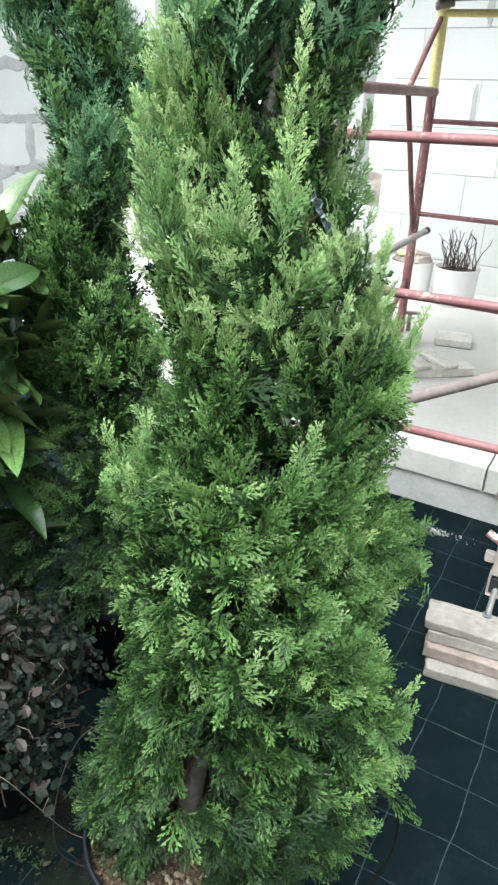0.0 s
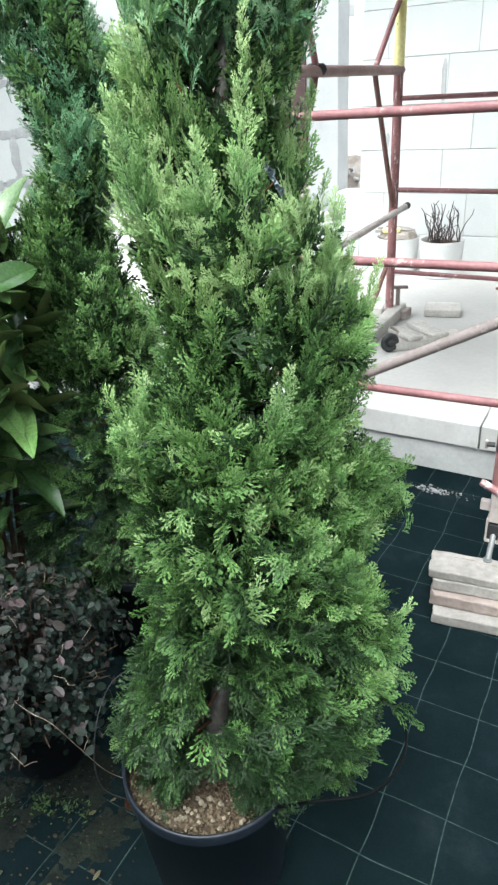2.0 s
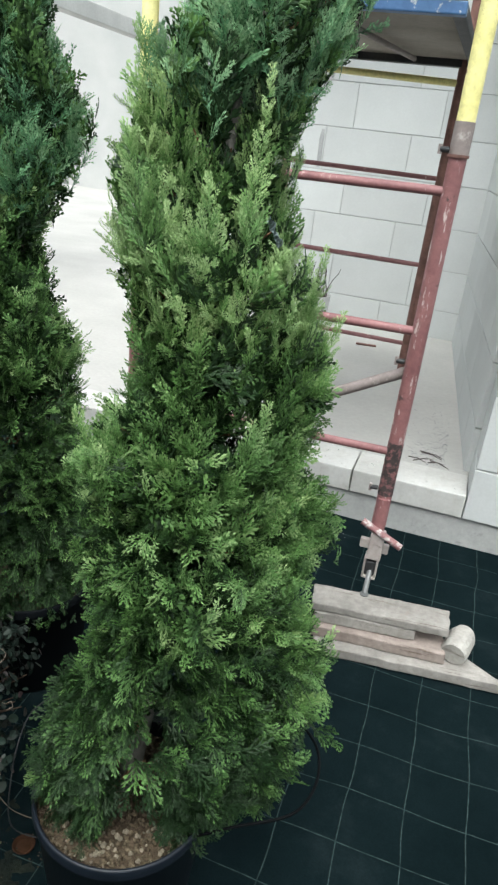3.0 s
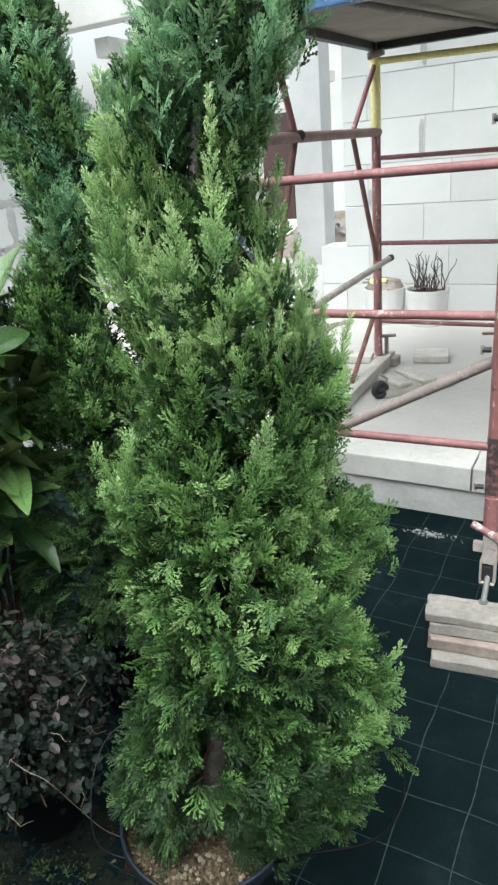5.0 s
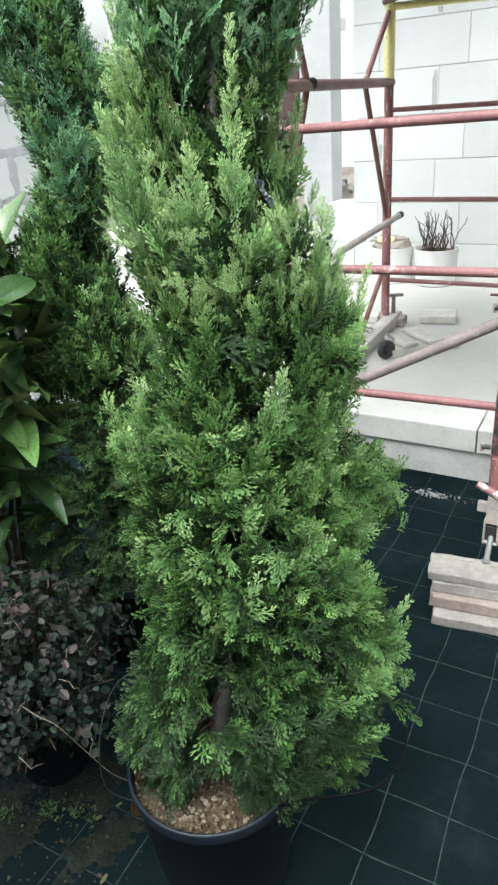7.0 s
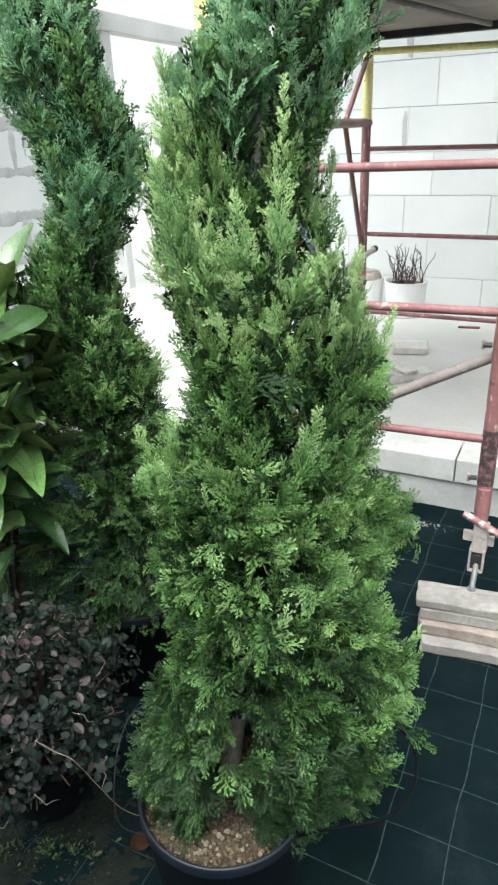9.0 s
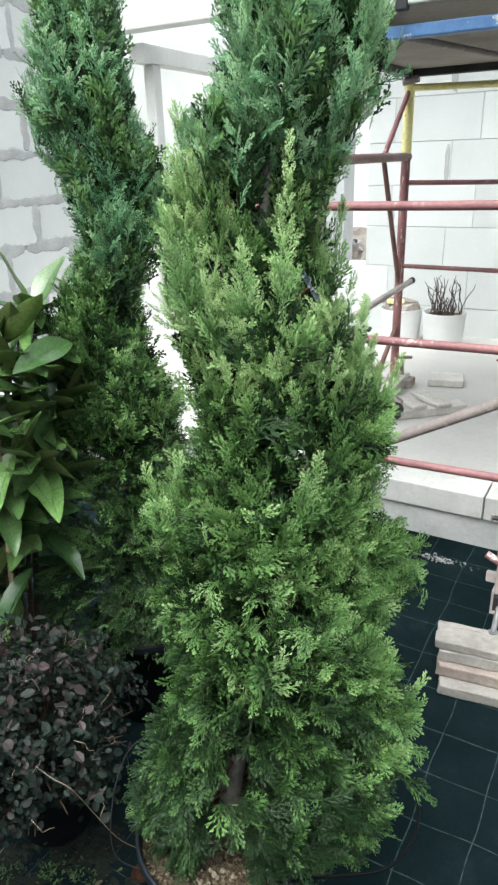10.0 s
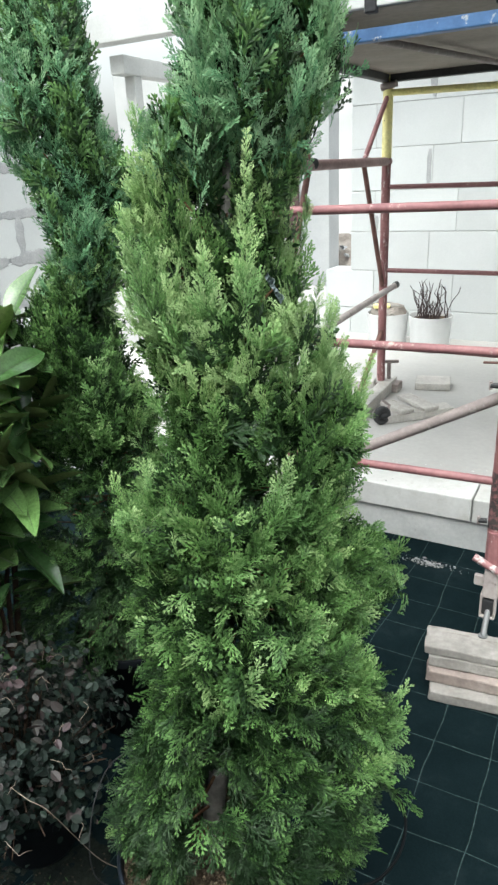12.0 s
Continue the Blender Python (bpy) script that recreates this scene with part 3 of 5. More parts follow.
tube("jack_plate", (0.309, 1.690, 0.142), (0.309, 1.690, 0.146), 0.014, M_STEEL)

# deck
def deck_part(name, lo, hi, material, bevel=0.004, label="", fall=True):
    o = scaffold.location
    bm = box(Vector(lo) - o, Vector(hi) - o, bevel)
    for v in bm.verts:
        v.co.z += (v.co.y + o.y - 3.62) * 0.030 if fall else 0
        v.co.x += (3.62 - v.co.y - o.y) * 0.065 if v.co.x + o.x < -0.5 else 0
    return part(name, bm, material, scaffold, label)


deck_part("deck_board", (-0.66, 1.78, 1.885), (0.21, 3.68, 1.905), M_PLY, label="brown plywood deck seen from below")
deck_part("deck_front_beam", (-0.30, 1.79, 1.812), (0.250, 1.83, 1.842), M_BLUE, label="chipped blue deck end beam")
deck_part("deck_rear_beam", (-0.68, 3.60, 1.852), (0.22, 3.66, 1.892), M_DARKSTEEL)
deck_part("deck_side_beam", (-0.68, 1.78, 1.852), (-0.64, 3.66, 1.886), M_DARKSTEEL)
deck_part("deck_side_beam", (0.19, 1.78, 1.852), (0.23, 3.66, 1.886), M_DARKSTEEL)
deck_part("toe_plate", (-0.66, 1.760, 1.880), (0.23, 1.775, 1.925), M_CONCRETE, label="grey deck edge plate")
# dark block standing for the shaded hollow of a box section
deck_part("box_end_shade", (-0.115, 1.752, 1.868), (-0.085, 1.78, 1.912), M_DARKSTEEL)
tube("deck_strut", (-0.25, 1.80, 1.80), (-0.06, 3.5, 1.86), 0.011, M_GREYTUBE)
tube("hook", (-0.68, 3.60, 1.83), (-0.60, 3.60, 1.843), 0.017, M_GREYTUBE)

# timber packing under the jack
packs = (((0.155, 1.600, 0.115), (0.582, 1.706, 0.142), M_TIMBER, 0), ((0.170, 1.595, 0.075), (0.480, 1.70, 0.113), M_TIMBER, 1), ((0.172, 1.575, 0.035), (0.580, 1.70, 0.073), M_PINK, -1), ((0.185, 1.55, 0.0), (0.765, 1.69, 0.033), M_TIMBER, 0))
for lo, hi, m, a in packs:
    pb = box([(l - h) / 2 for l, h in zip(lo, hi)], [(h - l) / 2 for l, h in zip(lo, hi)], 0.004)
    bmesh.ops.subdivide_edges(pb, edges=[e for e in pb.edges if e.calc_length() > 0.2], cuts=24)
    bmesh.ops.subdivide_edges(pb, edges=[e for e in pb.edges if e.calc_length() > 0.08], cuts=6)
    for v in pb.verts:
        v.co += 0.0022 * noise.noise_vector(v.co * 11 + Vector((a, 0, 0))) + 0.0022 * noise.noise_vector(v.co * 60 + Vector((a, 3, 0)))
        cut = v.co.x - (hi[0] - lo[0]) / 2 + 0.16
        if lo[2] == 0.0 and cut > 0:
            v.co.y = -0.07 + (v.co.y + 0.07) * max(0.12, 1 - cut / 0.17)
        if abs(v.co.x) > (hi[0] - lo[0]) / 2 - 0.01:
            v.co.x += 0.010 * noise.noise(v.co * 45 + Vector((a, 7, 2)))
    ob = tagged(new("packing_board", mesh_of("packing_board", pb, m)), "rough weathered timber board stacked under the scaffold jack", "board", "boards under the jack")
    ob.location, ob.rotation_euler = [(l + h) / 2 for l, h in zip(lo, hi)], (0, 0, radians(a + 7))
log = sweep([(0, -0.055 + 0.022 * k, 0.003 * math.sin(k * 1.9)) for k in range(6)], [0.036, 0.041, 0.042, 0.041, 0.042, 0.037], 18)
for v in log.verts:
    v.co += 0.004 * noise.noise_vector(v.co * 30)
ob = tagged(new("timber_offcut", mesh_of("timber_offcut", log, M_PALEWOOD)), "short round pale log lying on the bottom board", "offcut")
ob.location, ob.rotation_euler = (0.622, 1.665, 0.072), (0, 0, radians(-14))

# ---- things on the terrace ----
def bucket(x, y, r, h, **tags):
    b = thing("bucket", (x, y, PLAT), **tags)
    part("shell", lathe(((0, 0.0), (r * 0.86, 0.0), (r * 0.89, 0.004), (r * 0.985, h * 0.94), (r * 1.0, h * 0.945), (r * 1.0, h), (r * 0.97, h), (r * 0.85, 0.012), (0, 0.012)), 40), M_BUCKET, b, smooth=False)
    part("soil", lathe(((0, 0), (r * 0.95, 0), (r * 0.95, 0.004), (0, 0.008)), 24, (0, 0, h * 0.86)), M_SOIL, b, "dry brown soil")
    return b


bucket(-0.645, 4.70, 0.150, 0.245, label="white plastic bucket holding a bare twiggy plant", category="bucket")
bucket(-0.965, 4.73, 0.150, 0.245, label="white plastic bucket with soil and a yellow scrap", category="bucket")
rng = random.Random(11)
dry = thing("dry_plant", (-0.645, 4.70, PLAT + 0.205), label="bare dark stems of a dried plant in a bucket", category="plant")
for k in range(36):
    a, s = rng.uniform(0, 6.28), rng.uniform(0.02, 0.12)
    lean, h = rng.uniform(-0.03, 0.06), rng.uniform(0.12, 0.29)
    p = Vector((s * math.cos(a), s * math.sin(a), 0))
    part("stem", sweep((p, p + Vector((rng.gauss(0, 0.02), rng.gauss(0, 0.02), h * 0.3)), p + Vector((lean * math.cos(a) * 0.6 + rng.gauss(0, 0.014), lean * math.sin(a) * 0.6, h * 0.62)), p + Vector((lean * math.cos(a) * rng.uniform(0.2, 1.8), lean * math.sin(a), h * 0.85)), p + Vector((lean * math.cos(a) * 1.5 + rng.gauss(0, 0.016), lean * math.sin(a), h))), (0.0042, 0.0036, 0.003, 0.0026, 0.0018), 6), M_STALK, dry)
# dry clods and sticks piled over the rim of the other bucket, with a yellow scrap
mound = lathe(((0, 0.0), (0.125, 0.0), (0.132, 0.030), (0.115, 0.058), (0.075, 0.078), (0.0, 0.086)), 30)
for v in mound.verts:
    v.co += Vector((0, 0, 0.020 * noise.noise(v.co * 26) + 0.008 * noise.noise(v.co * 70))) * min(1.0, v.co.z / 0.03)
clod = tagged(new("soil_mound", mesh_of("soil_mound", mound, M_HEAP)), "dry grey-brown clods and dirt filling a white bucket", "soil")
clod.location = (-0.965, 4.73, PLAT + 0.217)
rng = random.Random(19)
for k in range(5):
    a = rng.uniform(-0.5, 0.4)
    d = Vector((math.cos(a), math.sin(a) * 0.4, rng.uniform(-0.06, 0.10))) * rng.uniform(0.10, 0.17)
    p = Vector((-0.97 + rng.uniform(-0.05, 0.05), 4.66 + 0.03 * k, PLAT + 0.295))
    tagged(new("dry_stick", mesh_of("dry_stick", sweep((p - d, p + Vector((0, 0, 0.008)), p + d), (0.006, 0.007, 0.004), 6), M_TIMBER)), "short dry grey stick lying over a bucket", "stick", "sticks on the bucket")
scrap = tagged(new("yellow_scrap", mesh_of("yellow_scrap", box((-0.06, -0.02, 0), (0.06, 0.02, 0.035), 0.012), M_YELLOW)), "yellow plastic scrap lying on the filled bucket", "scrap")
scrap.location, scrap.rotation_euler = (-0.985, 4.64, PLAT + 0.285), (0, 0, 0.3)


def slab_at(name, x, y, z, sx, sy, sz, turn, material, label, group=""):
    pb = box((-sx / 2, -sy / 2, 0), (sx / 2, sy / 2, sz), 0.006)
    ob = tagged(new(name, mesh_of(name, pb, material)), label, name.split("_")[-1], group)
    ob.location, ob.rotation_euler = (x, y, z), (0, 0, radians(turn))
    return ob


slab_at("loose_paver", -0.395, 3.83, PLAT, 0.20, 0.17, 0.042, 12, M_BRICK, "loose grey concrete paver lying on the terrace")
slab_at("timber_plank", -0.34, 3.27, PLAT, 0.39, 0.10, 0.045, 42, M_PALEWOOD, "pale timber plank lying on the terrace floor", "planks on the terrace")
slab_at("timber_plank", -0.435, 3.235, PLAT + 0.046, 0.19, 0.085, 0.022, -38, M_PALEWOOD, "short timber piece on a plank", "planks on the terrace")
slab_at("timber_plank", -0.355, 3.345, PLAT + 0.046, 0.26, 0.09, 0.022, -40, M_PALEWOOD, "short timber piece on a plank", "planks on the terrace")
slab_at("loose_paver", -0.80, 3.70, PLAT, 0.17, 0.10, 0.045, 10, M_BRICK, "loose grey concrete paver lying on the terrace")
slab_at("timber_strip", -1.32, 4.44, PLAT, 0.46, 0.07, 0.035, 62, M_PALEWOOD, "pale timber strip lying on the terrace")
slab_at("steel_strip", -0.15, 4.45, PLAT, 0.14, 0.03, 0.012, 10, M_RUST, "flat rusty steel strip on the terrace")
wheel = thing("castor", (-0.47, 3.10, PLAT), label="black rubber castor wheel in a steel fork", category="castor")
tyre = lathe(((0.020, -0.014), (0.042, -0.015), (0.048, -0.008), (0.048, 0.008), (0.042, 0.015), (0.020, 0.014), (0.020, -0.014)), 28)
bmesh.ops.rotate(tyre, verts=tyre.verts, cent=(0, 0, 0), matrix=Matrix.Rotation(radians(90), 3, "X") )
bmesh.ops.rotate(tyre, verts=tyre.verts, cent=(0, 0, 0), matrix=Matrix.Rotation(radians(50), 3, "Z") )
bmesh.ops.translate(tyre, verts=tyre.verts, vec=(0, 0, 0.048))
part("tyre", tyre, M_DARKSTEEL, wheel, "black rubber tyre", True)
part("hub", sweep(((-0.012, -0.014, 0.048), (0.012, 0.014, 0.048)), 0.019, 14), M_DARKSTEEL, wheel)
part("fork", sweep(((0.02, 0.02, 0.048), (0.028, 0.026, 0.10), (0.0, 0.0, 0.13)), 0.008, 8), M_GREYTUBE, wheel)
tee = thing("screw_jack", (-0.62, 3.68, PLAT), label="grey steel screw jack with a T handle", category="jack")
part("screw", sweep(((0, 0, 0), (0, 0, 0.17)), 0.012, 10), M_GREYTUBE, tee)
part("handle", sweep(((-0.045, -0.02, 0.172), (0.05, 0.02, 0.172)), 0.010, 10), M_GREYTUBE, tee)
part("base_plate", box((-0.07, -0.05, 0), (0.07, 0.05, 0.05), 0.006), M_GREYTUBE, tee)
door = thing("door_far", (-5.52, 12.45, PLAT), label="dark brown door panel at the far end", category="door", kind="structure")
part("leaf", box((-0.31, -0.03, 0), (0.31, 0.03, 1.87), 0.01), M_BROWN, door)
rng = random.Random(5)
for k in range(9):
    b = tagged(new("rubble_piece", mesh_of("rubble_piece", stone(rng, rng.uniform(0.10, 0.28), 0.5, 1), M_MORTAR if k % 2 else M_BRICK)), "broken block rubble on the far terrace", "rubble", "rubble beyond the wall")
    b.location = (-2.2 + rng.uniform(-0.35, 0.5), 7.6 + rng.uniform(-0.3, 0.6), PLAT + 0.04)
heap = bmesh.new()
bmesh.ops.create_grid(heap, x_segments=44, y_segments=22, size=1.0)
for v in heap.verts:
    r = Vector((v.co.x, v.co.y)).length
    top = 0.46 * max(0.0, 1 - r ** 2.4) * (1 + 0.35 * noise.noise(Vector((v.co.x * 5, v.co.y * 4, 1)))) + 0.03 * noise.noise(Vector((v.co.x * 22, v.co.y * 14, 5)))
    v.co = Vector((-2.45 + v.co.x * 1.25, 8.15 + v.co.y * 0.6, PLAT - 0.03 + max(0.0, top)))
tagged(new("earth_mound", mesh_of("earth_mound", heap, M_HEAP)), "mound of beige earth and broken mortar on the terrace", "mound")

# broken pieces strewn over the heap
rng = random.Random(15)
for k in range(14):
    ob = tagged(new("rubble_block", mesh_of("rubble_block", stone(rng, rng.uniform(0.06, 0.16), 0.5, 1), (M_DARKSTEEL, M_MORTAR, M_TIMBER)[k % 3])), "dark broken block lying on a mound of earth", "rubble", "rubble on the mound")
    ob.location, ob.rotation_euler = (-2.62 + 0.035 * k + rng.uniform(-0.10, 0.10), 7.74 + rng.uniform(-0.06, 0.16), PLAT + 0.24 + rng.uniform(0.0, 0.12)), (rng.uniform(-0.4, 0.4), rng.uniform(-0.4, 0.4), rng.uniform(0, 3))

# ---- plants ----
def curve_at(table, z):
    zs, vs = zip(*table)
    return float(np.interp(z, zs, vs))


class Crown:
    """A leaning conifer crown: reach from the axis to right, left, front and back, by height."""

    def __init__(self, foot, top, facing, right, left, front, back, lobes=()):
        self.foot, self.top = np.array(foot), np.array(top)
        f = np.array((*facing, 0.0))
        self.front = f / np.linalg.norm(f)
        self.right = np.array((-self.front[1], self.front[0], 0.0))
        self.sides, self.lobes = (right, left, front, back), lobes

    def axis(self, z):
        k = (z - self.foot[2]) / (self.top[2] - self.foot[2])
        return np.array((*(self.foot + (self.top - self.foot) * k)[:2], z))

    def reach(self, z, turn):
        c, s = math.cos(turn), math.sin(turn)
        r = curve_at(self.sides[0] if c > 0 else self.sides[1], z)
        f = curve_at(self.sides[2] if s > 0 else self.sides[3], z)
        bulge = sum(add * math.exp(-((z - z0) / dz) ** 2 - ((turn - t0) / dt) ** 2) for z0, dz, t0, dt, add in self.lobes)
        return max(0.02, (c * c * r + s * s * f + bulge) * 0.92)

    def out(self, turn):
        return math.cos(turn) * self.right + math.sin(turn) * self.front


def plume(rng, foot, tip, normal, length, tone, count, droop=0.0, spread=0.72, taper=0.5):
    """A feathery shoot: sprays set along both sides of a curved axis, lying near one plane."""
    foot, tip = np.array(foot), np.array(tip)
    along = tip - foot
    reach = np.linalg.norm(along)
    along = along / reach
    n = np.array(normal) - along * np.dot(normal, along)
    n /= max(np.linalg.norm(n), 1e-6)
    side = np.cross(n, along)
    items = [(tip - along * length * 0.9 - np.array((0, 0, droop * reach)), along, n, length * 0.95, tone + 0.14)]
    for k in range(count):
        f = (k + 0.2 + rng.random() * 0.6) / count
        s = 1 if k % 2 else -1
        d = along + s * side * spread * rng.uniform(0.6, 1.15) + n * rng.gauss(0.05, 0.34)
        p = foot + along * reach * f * 0.88 - np.array((0, 0, droop * reach * f * f))
        items.append((p, d, n + side * rng.gauss(0, 0.6) + along * rng.gauss(0, 0.4), length * (0.87 + 0.5 * taper - taper * f) * rng.uniform(0.8, 1.15), tone + 0.30 * (f - 0.45) + rng.gauss(0, 0.14)))
    return items


# shade under the turns of the spiral and low in the skirt, set in tone
SHADE_TONE = ((0.2, -0.36), (0.42, -0.26), (0.56, -0.05), (1.0, 0.0), (1.09, -0.14), (1.16, -0.18), (1.23, 0.0))


def grow(crown, rng, count, low, high, long, length, rise, windows=(), deep=0.28, thin_back=0.3, tone=0.0, sprays=4, droop=0.0, turns=None):
    """Plumes that clothe the crown between two heights; rise gives their upward turn by height, in degrees."""
    items, made = [], 0
    while made < count:
        z = rng.uniform(low, high)
        turn = rng.uniform(-math.pi, math.pi) if turns is None else rng.gauss(*rng.choice(turns))
        if math.sin(turn) < -0.35 and rng.random() > thin_back:
            continue
        reach = crown.reach(z, turn)
        if rng.random() > min(1.0, 0.25 + reach / 0.22):
            continue
        if any(a < z < b and abs(turn - t) < w for a, b, t, w in windows):
            continue
        inner = abs(rng.gauss(0, 0.5)) * deep
        if inner > 0.9:
            continue
        made += 1
        size = long * rng.uniform(0.7, 1.3)
        lift = radians(curve_at(rise, z) + rng.gauss(0, 13))
        swing = turn + rng.gauss(0, 0.4)
        d = crown.out(swing) * math.cos(lift) + np.array((0, 0, math.sin(lift)))
        tip = crown.axis(z) + crown.out(turn) * reach * (1 - inner) * (rng.uniform(0.90, 1.03) if rng.random() < 0.8 else rng.uniform(1.03, 1.13))
        face = crown.out(turn + rng.gauss(0, 0.55)) + np.array((0, 0, rng.gauss(0.3, 0.3)))
        # deeper sprays get a darker tone, the crown's inner shade put into colour
        light = tone + 0.03 + curve_at(SHADE_TONE, z) + rng.gauss(0, 0.09) - 1.0 * inner
        items += plume(rng, tip - d * size, tip, face, length * rng.uniform(0.85, 1.15), light, sprays, droop)
    return items


def sprig(rng, foot, tip, length, tone, count):
    """Upright leading shoot clothed in sprays."""
    return plume(rng, foot, tip, (0.47 + rng.gauss(0, 0.2), -0.88, 0.05), length * 0.85, tone - 0.13, count, 0.0, 0.42, 0.95)


rng = random.Random(21)
FINE = [spray_template(rng, 5, 0.098, 0.0225, 0.50, 0.38) for _ in range(9)]
FAN = [spray_template(rng, 4, 0.105, 0.0280, 0.66, 0.52) for _ in range(9)]
COARSE = [spray_template(rng, 4, 0.125, 0.026, 0.52, 0.38) for _ in range(8)]
DEEP = [spray_template(rng, 3, 0.17, 0.055, 0.66, 0.44) for _ in range(8)]

main = Crown((0.0, 0.67, 0.28), (0.05, 0.77, 1.5), (0.46, -0.88),
             right=((0.15, 0.20), (0.18, 0.22), (0.22, 0.25), (0.37, 0.30), (0.47, 0.352), (0.56, 0.343), (0.63, 0.33), (0.70, 0.272), (0.8, 0.24), (0.88, 0.228), (0.94, 0.195), (1.0, 0.21), (1.06, 0.23), (1.14, 0.214), (1.2, 0.196), (1.26, 0.162), (1.33, 0.118), (1.41, 0.092), (1.46, 0.10), (1.5, 0.118), (1.56, 0.15), (1.62, 0.165), (1.75, 0.15), (1.9, 0.07), (2.0, 0.02)),
             left=((0.2, 0.14), (0.25, 0.165), (0.3, 0.20), (0.39, 0.195), (0.5, 0.178), (0.58, 0.118), (0.64, 0.104), (0.70, 0.106), (0.75, 0.124), (0.8, 0.142), (0.87, 0.154), (0.95, 0.161), (1.02, 0.158), (1.06, 0.112), (1.11, 0.083), (1.17, 0.093), (1.22, 0.11), (1.27, 0.139), (1.36, 0.165), (1.42, 0.16), (1.45, 0.153), (1.5, 0.123), (1.545, 0.125), (1.57, 0.085), (1.6, 0.067), (1.66, 0.07), (1.8, 0.08), (1.9, 0.05), (2.0, 0.02)),
             front=((0.2, 0.10), (0.30, 0.145), (0.38, 0.175), (0.48, 0.21), (0.62, 0.215), (0.8, 0.20), (0.90, 0.165), (1.0, 0.15), (1.09, 0.085), (1.16, 0.08), (1.24, 0.13), (1.34, 0.11), (1.41, 0.035), (1.49, 0.035), (1.58, 0.11), (1.75, 0.12), (1.9, 0.06), (2.0, 0.02)),
             back=((0.2, 0.14), (0.6, 0.20), (1.0, 0.15), (1.5, 0.10), (1.9, 0.06), (2.0, 0.02)),
             lobes=((0.83, 0.075, -0.40, 0.36, 0.16), (0.67, 0.05, -0.3, 0.5, -0.03), (1.10, 0.08, -0.4, 0.3, 0.025)))
FRONT = math.pi / 2
RISE = ((0.2, -28), (0.45, -8), (0.7, 22), (1.0, 44), (1.2, 58), (1.4, 72), (1.6, 58), (1.9, 66))
GAPS = ((1.41, 1.475, FRONT + 0.05, 0.14), (0.2, 0.47, FRONT + 0.10, 0.26), (1.08, 1.13, FRONT - 0.2, 0.35))
rng = random.Random(22)
cypress = thing("spiral_cypress", (-0.003, 0.643, 0), label="light green spiral-trimmed cypress in a black plastic pot", category="potted tree")


def foliage_part(name, items, templates, material, parent, label=""):
    v, t = place_sprays(templates, items)
    v = v - np.array(parent.location)
    ob = new(name, quads_mesh(name, v, t, material))
    ob.parent = parent
    return tagged(ob, label=label, kind="stuff")


# tone rises with height: fresher growth above, and shade below put into colour
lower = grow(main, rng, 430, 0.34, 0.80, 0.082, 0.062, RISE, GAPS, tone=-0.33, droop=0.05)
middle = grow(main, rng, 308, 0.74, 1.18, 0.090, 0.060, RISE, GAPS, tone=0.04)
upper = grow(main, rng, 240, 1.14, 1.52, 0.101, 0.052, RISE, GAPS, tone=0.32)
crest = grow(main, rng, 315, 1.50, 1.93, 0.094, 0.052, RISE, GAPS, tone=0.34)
for foot, tip, size, tone, n in (
        ((-0.055, 0.629, 0.91), (-0.100, 0.625, 1.056), 0.05, 0.30, 16), ((-0.026, 0.642, 0.92), (-0.056, 0.657, 1.072), 0.05, 0.25, 16),
        ((0.143, 0.672, 0.985), (0.172, 0.685, 1.101), 0.045, 0.34, 14), ((0.12, 0.638, 0.767), (0.130, 0.643, 0.912), 0.05, 0.30, 16)):
    middle += sprig(rng, foot, tip, size, tone, n)
for foot, tip, size, tone, n in (
        ((0.23, 0.77, 0.535), (0.311, 0.854, 0.63), 0.05, 0.30, 14), ((0.201, 0.718, 0.419), (0.263, 0.76, 0.28), 0.045, 0.22, 12),
        ((0.125, 0.663, 0.392), (0.175, 0.665, 0.306), 0.04, 0.24, 12), ((-0.074, 0.579, 0.43), (-0.134, 0.524, 0.384), 0.045, 0.2, 12)):
    lower += sprig(rng, foot, tip, size, tone, n)
# the two flanks
FLANKS = ((0.0, 0.38), (math.pi, 0.34))
lower += grow(main, rng, 75, 0.28, 0.42, 0.066, 0.040, ((0.2, -14), (0.45, 5)), GAPS, deep=0.06, tone=-0.06, droop=0.1, turns=FLANKS[:1])
# low front and left fringe toned darker, shade put into the colour
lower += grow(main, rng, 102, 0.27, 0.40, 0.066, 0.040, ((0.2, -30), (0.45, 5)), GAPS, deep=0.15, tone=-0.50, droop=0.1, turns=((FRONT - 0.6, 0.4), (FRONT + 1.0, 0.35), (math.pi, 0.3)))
lower += grow(main, rng, 102, 0.40, 0.92, 0.070, 0.052, RISE, GAPS, deep=0.06, tone=0.0, turns=FLANKS[:1])
# left flank toned darker to hold the shade on that side
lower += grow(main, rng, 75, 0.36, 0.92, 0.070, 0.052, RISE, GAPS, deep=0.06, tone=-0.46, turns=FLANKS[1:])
middle += grow(main, rng, 114, 0.90, 1.20, 0.070, 0.050, RISE, GAPS, deep=0.06, tone=0.06, turns=FLANKS)
upper += grow(main, rng, 102, 1.18, 1.52, 0.078, 0.043, RISE, GAPS, deep=0.06, tone=0.34, turns=FLANKS)
crest += grow(main, rng, 114, 1.52, 1.90, 0.078, 0.043, RISE, GAPS, deep=0.06, tone=0.28, turns=FLANKS)
# growth deep in the crown, its tone darkened for the shade there
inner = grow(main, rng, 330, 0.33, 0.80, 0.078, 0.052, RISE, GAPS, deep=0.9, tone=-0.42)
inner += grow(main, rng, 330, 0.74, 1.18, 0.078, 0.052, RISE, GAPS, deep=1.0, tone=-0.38)
